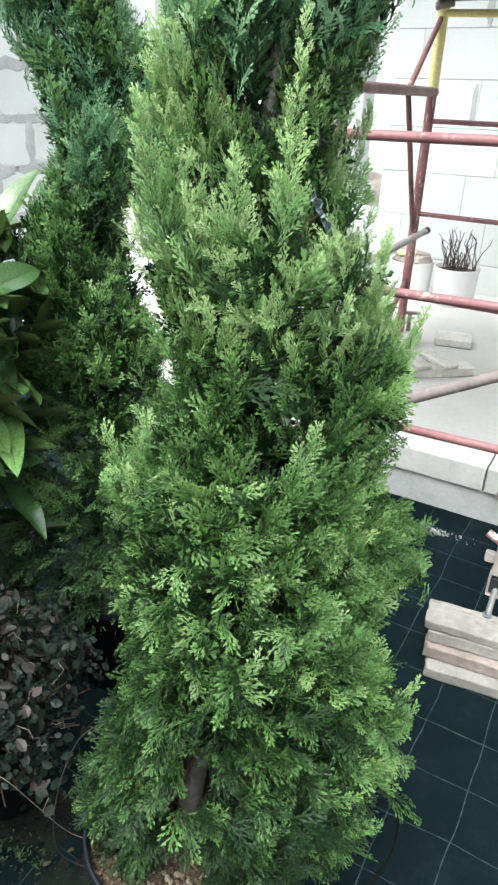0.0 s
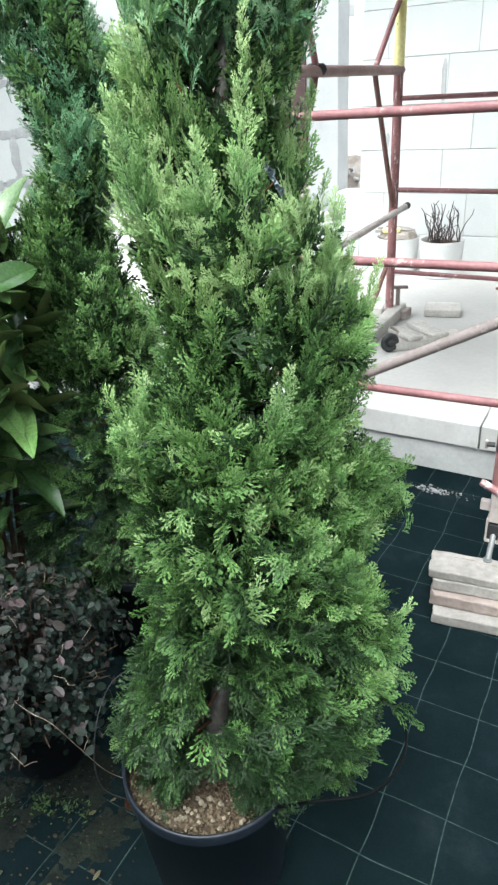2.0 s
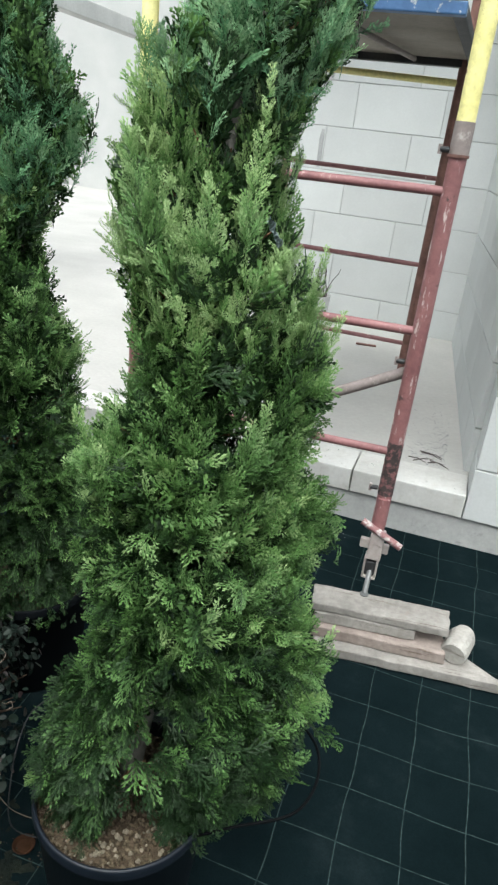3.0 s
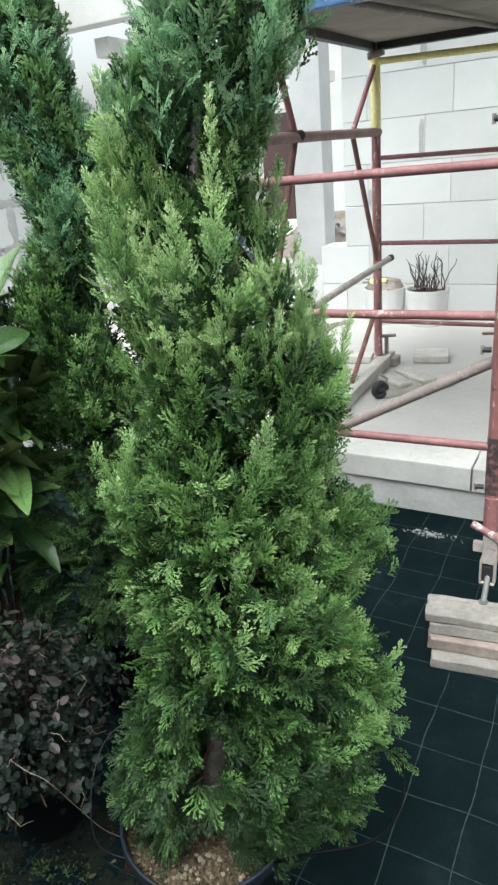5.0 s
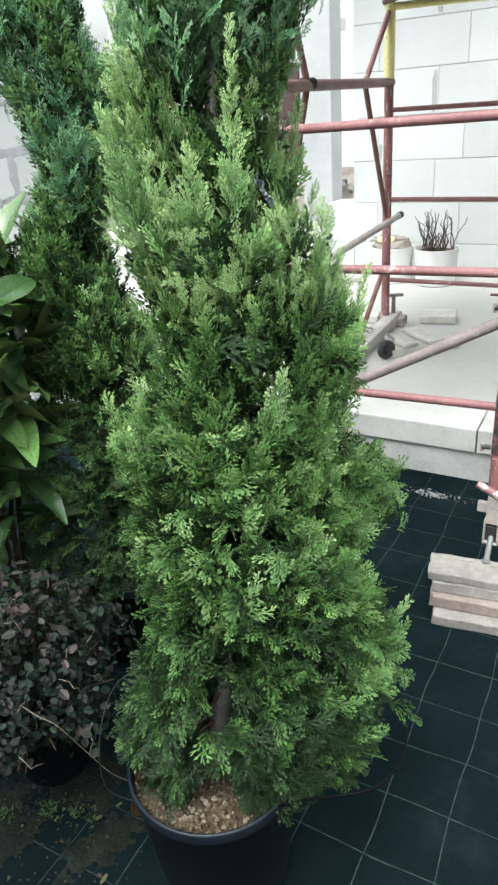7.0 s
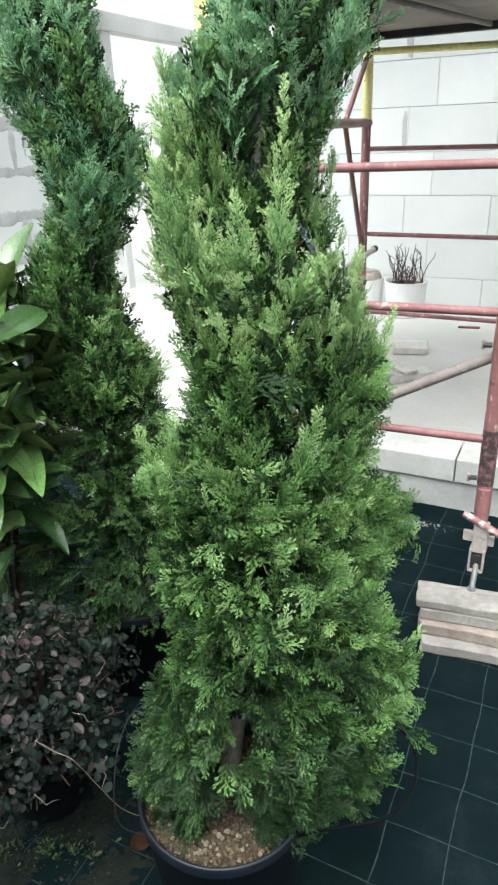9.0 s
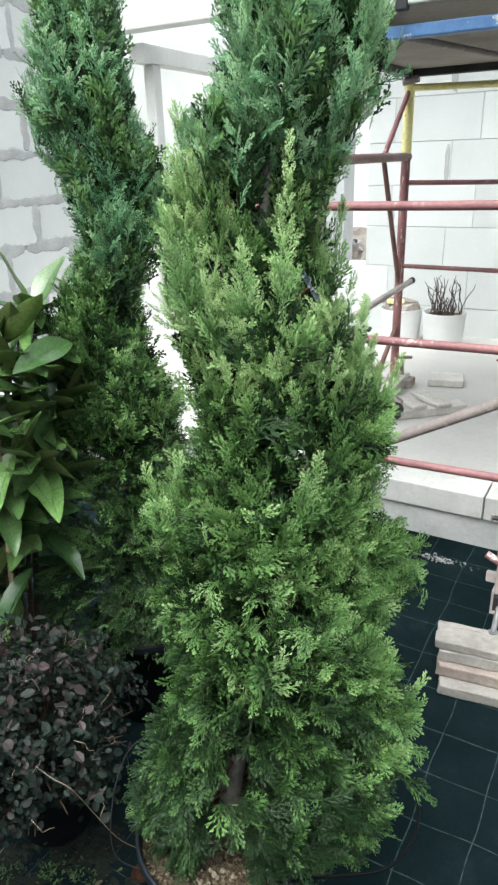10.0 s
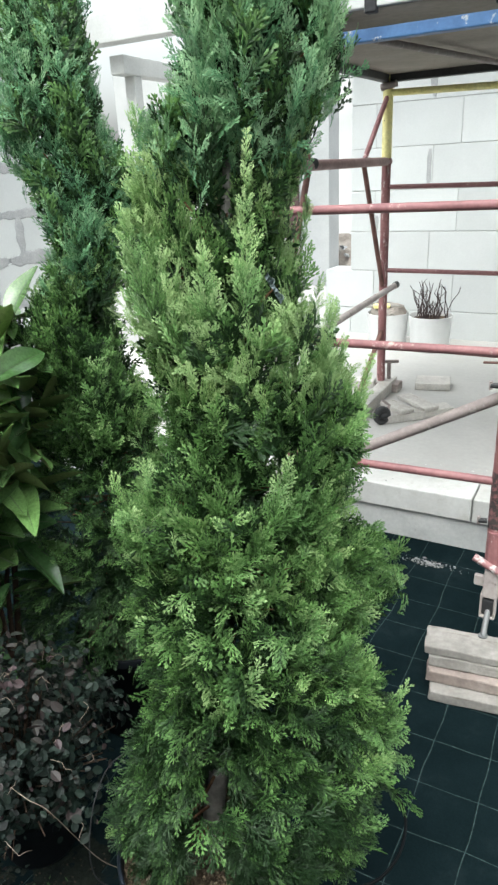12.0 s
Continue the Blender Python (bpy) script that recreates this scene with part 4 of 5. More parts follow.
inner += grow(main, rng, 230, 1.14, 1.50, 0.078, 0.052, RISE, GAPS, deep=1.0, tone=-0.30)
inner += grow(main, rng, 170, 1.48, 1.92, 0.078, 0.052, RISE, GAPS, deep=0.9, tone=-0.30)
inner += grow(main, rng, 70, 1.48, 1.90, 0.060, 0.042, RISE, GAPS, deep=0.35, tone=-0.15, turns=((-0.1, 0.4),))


def clear(items, crown, z0, z1, reach, slope=0.0):
    """Leaves the trunk bare to the front between two heights, under a slanting upper edge."""
    kept = []
    for it in items:
        d = np.array(it[1]) / np.linalg.norm(it[1])
        hidden = False
        for f in (0.2, 0.6, 1.0):
            p = it[0] + d * it[3] * f
            o = p - crown.axis(p[2])
            hidden |= bool(z0 < p[2] - slope * max(0.0, o @ crown.front) < z1 and abs(o @ crown.right) < reach and o @ crown.front > -0.004)
        if not hidden:
            kept.append(it)
    return kept


upper, crest = clear(upper, main, 1.41, 1.48, 0.008), clear(crest, main, 1.41, 1.48, 0.008)
for foot, tip, size, tone, n in (
        ((-0.044, 0.727, 1.40), (-0.077, 0.741, 1.563), 0.07, 0.26, 20), ((0.003, 0.733, 1.41), (-0.017, 0.744, 1.578), 0.07, 0.20, 20),
        ((0.114, 0.678, 1.29), (0.120, 0.696, 1.515), 0.046, 0.50, 24), ((0.069, 0.667, 1.26), (0.059, 0.673, 1.388), 0.05, 0.34, 16),
        ((0.141, 0.845, 1.08), (0.157, 0.883, 1.285), 0.055, 0.34, 22), ((0.177, 0.858, 1.00), (0.203, 0.898, 1.16), 0.055, 0.26, 16),
        ((-0.010, 0.651, 1.27), (-0.042, 0.643, 1.438), 0.06, 0.36, 22), ((0.010, 0.655, 1.26), (-0.013, 0.664, 1.399), 0.055, 0.28, 16),
        ((0.114, 0.812, 1.28), (0.125, 0.871, 1.43), 0.06, 0.22, 16), ((0.178, 0.772, 1.13), (0.207, 0.745, 1.31), 0.050, 0.50, 26),
        ((0.11, 0.86, 1.10), (0.148, 0.93, 1.270), 0.055, 0.16, 22), ((0.13, 0.87, 1.05), (0.160, 0.93, 1.215), 0.055, 0.14, 20),
        ((0.10, 0.84, 1.14), (0.128, 0.91, 1.318), 0.050, 0.18, 20), ((0.14, 0.85, 1.00), (0.172, 0.93, 1.165), 0.055, 0.12, 20), ((0.188, 0.835, 1.03), (0.224, 0.868, 1.205), 0.052, 0.30, 22)):
    upper += sprig(rng, foot, tip, size, tone, n)
lower, inner = clear(clear(lower, main, 0.28, 0.455, 0.038), main, 0.345, 0.45, 0.020, 1.15), clear(clear(inner, main, 0.29, 0.45, 0.03, 1.1), main, 1.41, 1.48, 0.010)
foliage_part("inner_foliage", inner, DEEP, M_CYPRESS, cypress, "inner green growth coloured darker for the shade within")
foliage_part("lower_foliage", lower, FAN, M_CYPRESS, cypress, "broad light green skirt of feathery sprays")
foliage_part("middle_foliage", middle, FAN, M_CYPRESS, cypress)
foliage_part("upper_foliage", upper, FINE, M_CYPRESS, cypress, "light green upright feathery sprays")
foliage_part("crest_foliage", crest, FINE, M_CYPRESS_DARK, cypress, "darker green top turn")


def trunk(crown, top, radius, parent, seed):
    r = random.Random(seed)
    pts, radii = [], []
    for k in range(30):
        z = crown.foot[2] - 0.03 + (top - crown.foot[2]) * k / 29
        p = crown.axis(z) + np.array((0.006 * math.sin(z * 13 + seed), 0.006 * math.cos(z * 11), 0))
        p = p + crown.front * 0.010 * math.exp(-((z - 1.45) / 0.12) ** 2)
        pts.append(Vector(p) - parent.location)
        radii.append(radius * (1 - 0.8 * k / 29) * r.uniform(0.92, 1.08))
    return part("trunk", sweep(pts, radii, 12), M_BARK, parent, "grey-brown bark trunk", True)


trunk(main, 1.9, 0.020, cypress, 1)


def branches(crown, rng, count, low, high, parent):
    bm = bmesh.new()
    for _ in range(count):
        z, turn = rng.uniform(low, high), rng.uniform(-math.pi, math.pi)
        e = crown.axis(z + 0.05) + crown.out(turn) * crown.reach(z + 0.05, turn) * 0.8
        s = crown.axis(z)
        add_sweep(bm, (Vector(s) - parent.location, Vector(s * 0.5 + e * 0.5 - np.array((0, 0, 0.015))) - parent.location, Vector(e) - parent.location), (0.0035, 0.0025, 0.0012), 5, False)
    return tagged(part("twig_growth", bm, M_TWIG, parent, "thin brown twigs"), kind="stuff")


branches(main, random.Random(3), 90, 0.32, 1.8, cypress)


def pot(parent, r, h, label="", material=None):
    return part("pot", lathe(((0, 0), (r * 0.78, 0), (r * 0.80, 0.006), (r * 0.965, h - 0.03), (r * 0.99, h - 0.028), (r * 1.0, h - 0.022), (r * 1.0, h - 0.004), (r * 0.99, h), (r * 0.965, h), (r * 0.955, h - 0.004), (r * 0.95, h - 0.05), (r * 0.80, 0.02), (0, 0.02)), 64), material or M_POT, parent, label or "black plastic nursery pot", True)


POT_R, POT_H = 0.165, 0.312
pot(cypress, POT_R, POT_H)
sb = bmesh.new()
bmesh.ops.create_circle(sb, cap_ends=True, segments=40, radius=POT_R * 0.95)
bmesh.ops.inset_region(sb, faces=sb.faces[:], thickness=0.07)
for v in sb.verts:
    v.co.z = 0.276 + 0.006 * noise.noise(v.co * 20)
part("soil", sb, M_SOIL, cypress, "gravelly brown soil")
rng = random.Random(8)
gb = bmesh.new()
for _ in range(1300):
    a, d, s = rng.uniform(0, 6.28), POT_R * 0.92 * math.sqrt(rng.random()), rng.uniform(0.004, 0.013)
    c = Vector((d * math.cos(a), d * math.sin(a), 0.279 + rng.uniform(-0.001, 0.004)))
    g = bmesh.ops.create_icosphere(gb, subdivisions=1, radius=s / 2, matrix=Matrix.Translation(c) @ Euler((rng.random() * 3, rng.random() * 3, 0)).to_matrix().to_4x4() @ Matrix.Diagonal((1.3, 0.8, 0.6, 1)))
tagged(part("gravel", gb, M_GRAVEL, cypress, "mixed fine brown gravel"), kind="stuff")
STONES = [mesh_of("pebble", stone(rng, 1.0, 0.75, 1), M_PEBBLE) for _ in range(4)]
for k in range(120):
    a = rng.uniform(-2.6, 0.2) if k % 3 else rng.uniform(0, 6.28)
    d, s = POT_R * 0.89 * rng.uniform(0.5, 1.0), rng.uniform(0.005, 0.0125)
    ob = new("pebble", STONES[k % 4])
    ob.parent, ob.location, ob.rotation_euler, ob.scale = cypress, (d * math.cos(a), d * math.sin(a), 0.284), (rng.random(), rng.random(), rng.random() * 6), (s, s, s)

# second cypress behind
second = Crown((-0.55, 1.135, 0.28), (-0.55, 1.135, 1.5), (0.66, -0.75),
               right=((0.202, 0.148), (0.664, 0.165), (0.775, 0.155), (0.886, 0.155), (0.942, 0.155), (1.016, 0.115), (1.08, 0.06), (1.145, 0.045), (1.219, 0.04), (1.284, 0.07), (1.349, 0.139), (1.441, 0.165), (1.525, 0.139), (1.608, 0.076), (1.691, 0.065), (1.867, 0.056), (2.006, 0.019)),
               left=((0.202, 0.356), (0.424, 0.367), (0.59, 0.308), (0.748, 0.261), (0.868, 0.201), (0.942, 0.205), (1.034, 0.205), (1.164, 0.205), (1.229, 0.165), (1.284, 0.104), (1.349, 0.073), (1.441, 0.093), (1.534, 0.14), (1.608, 0.171), (1.691, 0.171), (1.821, 0.124), (2.006, 0.021)),
               front=((0.202, 0.185), (0.664, 0.185), (1.034, 0.139), (1.266, 0.083), (1.451, 0.12), (1.682, 0.12), (2.006, 0.019)),
               back=((0.202, 0.185), (1.034, 0.139), (1.497, 0.111), (2.006, 0.019)))
rng = random.Random(31)
cypress_two = thing("spiral_cypress", (-0.55, 1.135, 0), label="dark green spiral-trimmed cypress standing behind", category="potted tree")
SLOPE = ((0.8, 45), (1.2, 60), (2.0, 66))
TURN = ((1.15, 1.27, FRONT - 0.3, 0.6),)
# low growth toned darker, so its shade sits in the colour
low = grow(second, rng, 400, 0.24, 0.96, 0.095, 0.052, RISE, (), tone=-0.12, droop=0.1, sprays=5)
low += grow(second, rng, 121, 0.24, 0.96, 0.095, 0.052, RISE, (), deep=0.06, tone=-0.22, turns=FLANKS, sprays=5)
low += grow(second, rng, 70, 0.25, 0.34, 0.09, 0.055, ((0.2, -35), (0.4, -10)), (), deep=0.06, tone=-0.25, droop=0.15, sprays=5)
# inner growth toned darker for the shade within the crown
within = grow(second, rng, 330, 0.26, 1.0, 0.11, 0.062, RISE, (), deep=0.9, tone=-0.24, sprays=4)
high = grow(second, rng, 282, 1.26, 1.96, 0.112, 0.054, SLOPE, TURN, tone=0.20, sprays=5)
high += grow(second, rng, 93, 1.26, 1.90, 0.10, 0.050, SLOPE, TURN, deep=0.06, tone=0.26, turns=FLANKS, sprays=5)
within += grow(second, rng, 300, 1.26, 1.90, 0.11, 0.062, SLOPE, TURN, deep=0.9, tone=-0.2, sprays=4)
waist = grow(second, rng, 153, 0.92, 1.30, 0.112, 0.054, SLOPE, TURN, tone=0.12, sprays=5)
waist += grow(second, rng, 49, 0.92, 1.30, 0.10, 0.050, SLOPE, TURN, deep=0.06, tone=0.16, turns=FLANKS, sprays=5)
within += grow(second, rng, 190, 0.92, 1.30, 0.11, 0.062, SLOPE, TURN, deep=0.9, tone=-0.2, sprays=4)
within += grow(second, rng, 130, 0.88, 1.28, 0.10, 0.058, SLOPE, (), deep=0.4, tone=-0.15, turns=((math.pi, 0.55), (2.3, 0.4)), sprays=4)
foliage_part("inner_foliage", within, DEEP, M_CYPRESS, cypress_two, "inner green growth coloured darker for the shade within")
foliage_part("lower_foliage", low, COARSE, M_CYPRESS, cypress_two)
foliage_part("middle_foliage", waist, COARSE, M_CYPRESS, cypress_two)
foliage_part("upper_foliage", high, COARSE, M_CYPRESS_DARK, cypress_two)
trunk(second, 1.95, 0.021, cypress_two, 2)
branches(second, random.Random(4), 70, 0.3, 1.9, cypress_two)
pot(cypress_two, 0.17, 0.30, material=M_POT_SHADED)
part("soil", lathe(((0, 0), (0.155, 0), (0.155, 0.004), (0, 0.006)), 24, (0, 0, 0.26)), M_SOIL, cypress_two)

# magnolia
def leaf_mesh(rng, width, cup, curl, wave):
    """A pointed leathery leaf one unit long, with a sunken midrib, glossy above and felted below."""
    bm = bmesh.new()
    s = rng.uniform(0, 9)
    for under in (0, 1):
        rows = []
        for i in range(11):
            x = i / 10
            w = width / 2 * (math.sin(math.pi * min(1, x * 0.96 + 0.03)) ** 0.80) * (1.04 - 0.12 * x)
            row = []
            for j in (-1, -0.55, -0.06, 0.06, 0.55, 1):
                z = cup * abs(j) ** 1.3 * w - curl * x * x + wave * math.sin(x * 11 + s + j) * abs(j) * width
                row.append(bm.verts.new((x, j * w, z - under * 0.006)))
            rows.append(row)
        for a, b in zip(rows, rows[1:]):
            for j in range(5):
                f = bm.faces.new((a[j], b[j], b[j + 1], a[j + 1]))
                f.material_index = 2 if j == 2 and not under else under
    return mesh_of("leaf", bm, M_LEAF_TOP, M_LEAF_UNDER, M_LEAF_RIB, smooth=True)


rng = random.Random(41)
LEAVES = [leaf_mesh(rng, rng.uniform(0.33, 0.42), rng.uniform(0.15, 0.55), rng.uniform(-0.12, 0.28), rng.uniform(0.01, 0.04)) for _ in range(9)]
MX, MY = -0.76, 0.84
magnolia = thing("magnolia", (MX, MY, 0), label="glossy large-leaved magnolia in a pot with a cane", category="potted shrub")
pot(magnolia, 0.15, 0.26)
part("soil", lathe(((0, 0), (0.14, 0), (0.14, 0.004), (0, 0.006)), 24, (0, 0, 0.225)), M_SOIL, magnolia)
stems = []
for k, (tx, ty, h) in enumerate(((0.06, 0.08, 1.19), (0.0, 0.0, 1.09), (-0.09, -0.12, 1.13), (-0.20, -0.18, 1.15), (0.12, 0.14, 1.06), (0.11, 0.03, 0.95), (-0.06, -0.16, 0.98))):
    pts = [Vector((0.01 * k, 0, 0.2)), Vector((tx * 0.3, ty * 0.3, 0.2 + (h - 0.2) * 0.4)), Vector((tx, ty, h))]
    part("stem", sweep(pts, (0.008, 0.006, 0.0035), 8), M_DARKTWIG, magnolia, smooth=True)
    stems.append(pts)
part("cane", sweep((Vector((-0.708, 0.78, 0.2)) - magnolia.location, Vector((-0.586, 0.78, 1.254)) - magnolia.location), 0.0055, 8), M_CANE, magnolia, "thin bamboo support cane", True)
for k in range(440):
    s = stems[k % 7]
    f = rng.uniform(0.10, 1.0) ** 0.62
    p = s[0].lerp(s[1], f / 0.4) if f < 0.4 else s[1].lerp(s[2], (f - 0.4) / 0.6)
    a = k * 2.4 + rng.uniform(-0.5, 0.5)
    if p.z < 0.50 and math.cos(a - 0.5) > 0.3:
        continue
    if p.z < 0.74 and k % 3 and math.cos(a - 0.3) > -0.3:
        continue
    if f > 0.9 and k % 2:
        continue
    lift = rng.gauss(0.34, 0.50) if f < 0.9 else rng.uniform(0.1, 1.0)
    ob = new("leaf", LEAVES[k % 9])
    size = rng.uniform(0.12, 0.205)
    ob.parent = magnolia
    ob.matrix_basis = Matrix.Translation(p) @ Euler((rng.gauss(0, 0.55), -lift, a)).to_matrix().to_4x4() @ Matrix.Translation((0.015, 0, 0)) @ Matrix.Diagonal((size, size, size, 1))

# leaves crowded among the upper stems
for k in range(70):
    d = Vector((rng.gauss(0, 0.085), rng.gauss(0, 0.085), rng.uniform(-0.20, 0.13)))
    a, size = rng.uniform(0, 6.28), rng.uniform(0.13, 0.19)
    ob = new("leaf", LEAVES[k % 9])
    ob.parent = magnolia
    ob.matrix_basis = Matrix.Translation(Vector((-0.01, 0.10, 1.0)) + d) @ Euler((rng.gauss(0, 0.5), -rng.gauss(0.05, 0.40), a)).to_matrix().to_4x4() @ Matrix.Diagonal((size, size, size, 1)) @ Matrix.Translation((0.05, 0, 0))

# leaves that lie over the cane
for z, turn, dip, roll, size in ((0.99, -2.3, 0.35, 0.3, 0.16), (0.93, 0.2, 0.1, -0.5, 0.15), (0.87, -1.2, 0.5, 0.2, 0.17), (0.82, 2.7, -0.2, 0.5, 0.18), (0.77, -0.5, 0.45, -0.3, 0.16), (0.56, -1.7, 0.6, 0.1, 0.16), (0.49, 2.4, 0.1, -0.4, 0.17), (0.42, -0.3, 0.3, 0.4, 0.15)):
    c = Vector((-0.73, 0.78, 0)).lerp(Vector((-0.585, 0.78, 0)), z / 1.26) + Vector((0.034, -0.024, z)) - magnolia.location
    ob = new("leaf", LEAVES[int(z * 100) % 9])
    ob.parent = magnolia
    ob.matrix_basis = Matrix.Translation(c) @ Euler((roll, dip, turn)).to_matrix().to_4x4() @ Matrix.Diagonal((size, size, size, 1)) @ Matrix.Translation((-0.45, 0, 0))

# the tall leading shoot and its whorl of leaves
LEAD = Vector((-0.721, 1.030, 1.160)) - magnolia.location
part("stem", sweep((Vector((0.03, 0.02, 0.2)), Vector((LEAD.x * 0.6, LEAD.y * 0.6, 0.75)), LEAD), (0.009, 0.007, 0.004), 8), M_DARKTWIG, magnolia, smooth=True)
ends = [Vector(p) - magnolia.location - LEAD for p in ((-0.769, 0.982, 1.304), (-0.727, 1.126, 1.299), (-0.495, 0.743, 1.278))]
ends += [Vector((math.cos(a), math.sin(a), h)) * 0.11 for a, h in ((0.4, 0.5), (2.2, 0.15), (3.6, 0.3), (4.7, 0.2), (5.6, 0.05))]
for k, e in enumerate(ends):
    ob = new("leaf", LEAVES[(k * 2) % 9])
    ob.parent = magnolia
    x = e.normalized()
    y = Vector((0, 0, 1)).cross(x).normalized()
    size = min(0.19, e.length)
    ob.matrix_basis = Matrix.Translation(LEAD) @ Matrix((x, y, x.cross(y))).transposed().to_4x4() @ Matrix.Diagonal((size, size * 0.95, size, 1))

# purple shrub
SX, SY, SZ, SR = -0.434, 0.546, 0.388, 0.243
POT_AT = Vector((-0.076, 0.124, 0))
shrub = thing("purple_shrub", (SX, SY, 0), label="dense purple-leaved shrub in a small black pot", category="potted shrub")
rng = random.Random(51)
items, tones = [], []
shoots = []
for _ in range(210):
    d = Vector((rng.gauss(0, 1), rng.gauss(0, 1), rng.gauss(0.15, 0.7))).normalized()
    shoots.append((d, SR * rng.uniform(0.78, 1.16) * (1 + 0.22 * noise.noise(d * 2.4)) * (1.0 if d.z > 0.05 else 1.08 if d.x < 0.3 else 0.55)))
for k in range(8200):
    d, r = shoots[k % 210]
    f = rng.uniform(0.45, 1.0) ** 0.7
    w = 0.03 * (1.2 - f) + 0.006
    c = np.array(d * r * f) * np.array((1.05, 1.05, 0.88)) + np.array((rng.gauss(0, w), rng.gauss(0, w), SZ + rng.gauss(0, w) - 0.02 * f * f))
    n = np.array(d) + np.array([rng.gauss(0, 0.6) for _ in range(3)])
    n /= np.linalg.norm(n)
    u = np.cross(n, np.array([rng.gauss(0, 1) for _ in range(3)]))
    u /= np.linalg.norm(u)
    w = np.cross(n, u)
    s = rng.uniform(0.0045, 0.0120) if k % 3 else rng.uniform(0.004, 0.008)
    fold = n * s * 0.10
    tn = max(0, min(1, rng.gauss(0.36, 0.15) + (0.35 if rng.random() < 0.05 else 0)))
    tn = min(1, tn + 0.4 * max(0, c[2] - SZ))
    for sgn in (1, -1):
        rim = [c + u * s * a + sgn * w * s * b + fold * (b / 0.7) for a, b in ((-0.62, 0.50), (0.0, 0.72), (0.62, 0.52))]
        items.append([c - u * s, rim[0], rim[1], c])
        items.append([c, rim[1], rim[2], c + u * s])
        tones += [tn, tn]
for k in range(240):
    d = Vector((rng.gauss(-0.1, 0.6), rng.gauss(-0.1, 0.6), abs(rng.gauss(1.0, 0.3)))).normalized()
    c = np.array(d * SR * rng.uniform(0.95, 1.15)) * np.array((1.05, 1.05, 0.88)) + np.array((0, 0, SZ))
    n = np.array(d) + np.array([rng.gauss(0, 0.7) for _ in range(3)])
    u = np.cross(n / np.linalg.norm(n), np.array([rng.gauss(0, 1) for _ in range(3)]))
    u /= np.linalg.norm(u)
    w = np.cross(n / np.linalg.norm(n), u)
    s = rng.uniform(0.007, 0.0145)
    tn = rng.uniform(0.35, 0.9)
    for sgn in (1, -1):
        rim = [c + u * s * a + sgn * w * s * b + n * s * 0.18 * b for a, b in ((-0.62, 0.46), (0.0, 0.66), (0.62, 0.46))]
        items += [[c - u * s, rim[0], rim[1], c], [c, rim[1], rim[2], c + u * s]]
        tones += [tn, tn]
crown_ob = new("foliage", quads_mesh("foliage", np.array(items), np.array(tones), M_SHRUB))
crown_ob.parent = shrub
tagged(crown_ob, kind="stuff", label="small rounded purple-green leaves")
tb = bmesh.new()
for k in range(90):
    d = Vector((rng.gauss(0, 1), rng.gauss(0, 1), rng.uniform(0.1, 1.2))).normalized()
    e = Vector((d.x * SR, d.y * SR, SZ + d.z * SR * 0.8)) * rng.uniform(0.85, 1.05)
    add_sweep(tb, (POT_AT + Vector((0, 0, 0.17)), POT_AT * 0.5 + Vector((d.x * 0.05, d.y * 0.05, 0.28)), e), (0.004, 0.003, 0.0012), 5, False)
tagged(part("twig_growth", tb, M_DARKTWIG, shrub), kind="stuff")
pb = bmesh.new()
for k in range(48):
    d = Vector((rng.gauss(-0.1, 0.7), rng.gauss(-0.1, 0.7), abs(rng.gauss(0.7, 0.4)))).normalized()
    e = Vector((d.x * SR * 1.05, d.y * SR * 1.05, SZ + d.z * SR * 0.88)) + 0.004 * d
    t = Vector((rng.gauss(0, 1), rng.gauss(0, 1), rng.gauss(0, 1)))
    t = (t - d * t.dot(d)).normalized() * rng.uniform(0.010, 0.024)
    add_sweep(pb, (e - t - d * 0.02, e - t * 0.5 + d * 0.002, e + t.cross(d) * 0.3 + d * 0.006, e + t * 0.5 + d * 0.004, e + t - d * rng.uniform(-0.010, 0.012)), (0.0007, 0.0006, 0.0006, 0.0005, 0.0003), 4, False)
tagged(part("dry_growth", pb, M_PALETWIG, shrub, "thin pale dry shoots"), kind="stuff")
pot(shrub, 0.105, 0.18, material=M_POT_SHADED).location = POT_AT
part("soil", lathe(((0, 0), (0.10, 0), (0.10, 0.004), (0, 0.006)), 24, (0, 0, 0.166)), M_SOIL_SHADED, shrub).location = POT_AT

# ---- small things ----
def ragged(w, h, rng, steps=26, proud=0.003, rough=0.24):
    """A thin ragged smear of mortar in the x-z plane, proud to -y."""
    bm = bmesh.new()
    s = rng.uniform(0, 90)
    rows = []
    for i in range(steps + 1):
        x = w * i / steps
        taper = 0.65 + 0.35 * min(1.0, 5 * min(i, steps - i) / steps)
        up = h / 2 * taper * (1 + rough * 2.2 * (noise.noise(Vector((x * 14, s, 0))) + 0.35 * noise.noise(Vector((x * 70, s, 3)))))
        dn = h / 2 * taper * (1 + rough * 2.2 * (noise.noise(Vector((x * 14, s + 7, 0))) + 0.35 * noise.noise(Vector((x * 70, s, 9)))))
        rows.append([bm.verts.new((x, 0.002, -dn)), bm.verts.new((x, -proud, -dn * 0.7)), bm.verts.new((x, -proud * 1.2, 0)), bm.verts.new((x, -proud, up * 0.7)), bm.verts.new((x, 0.002, up))])
    for a, b in zip(rows, rows[1:]):
        for j in range(4):
            bm.faces.new((a[j], b[j], b[j + 1], a[j + 1]))
    return bm


rng = random.Random(61)
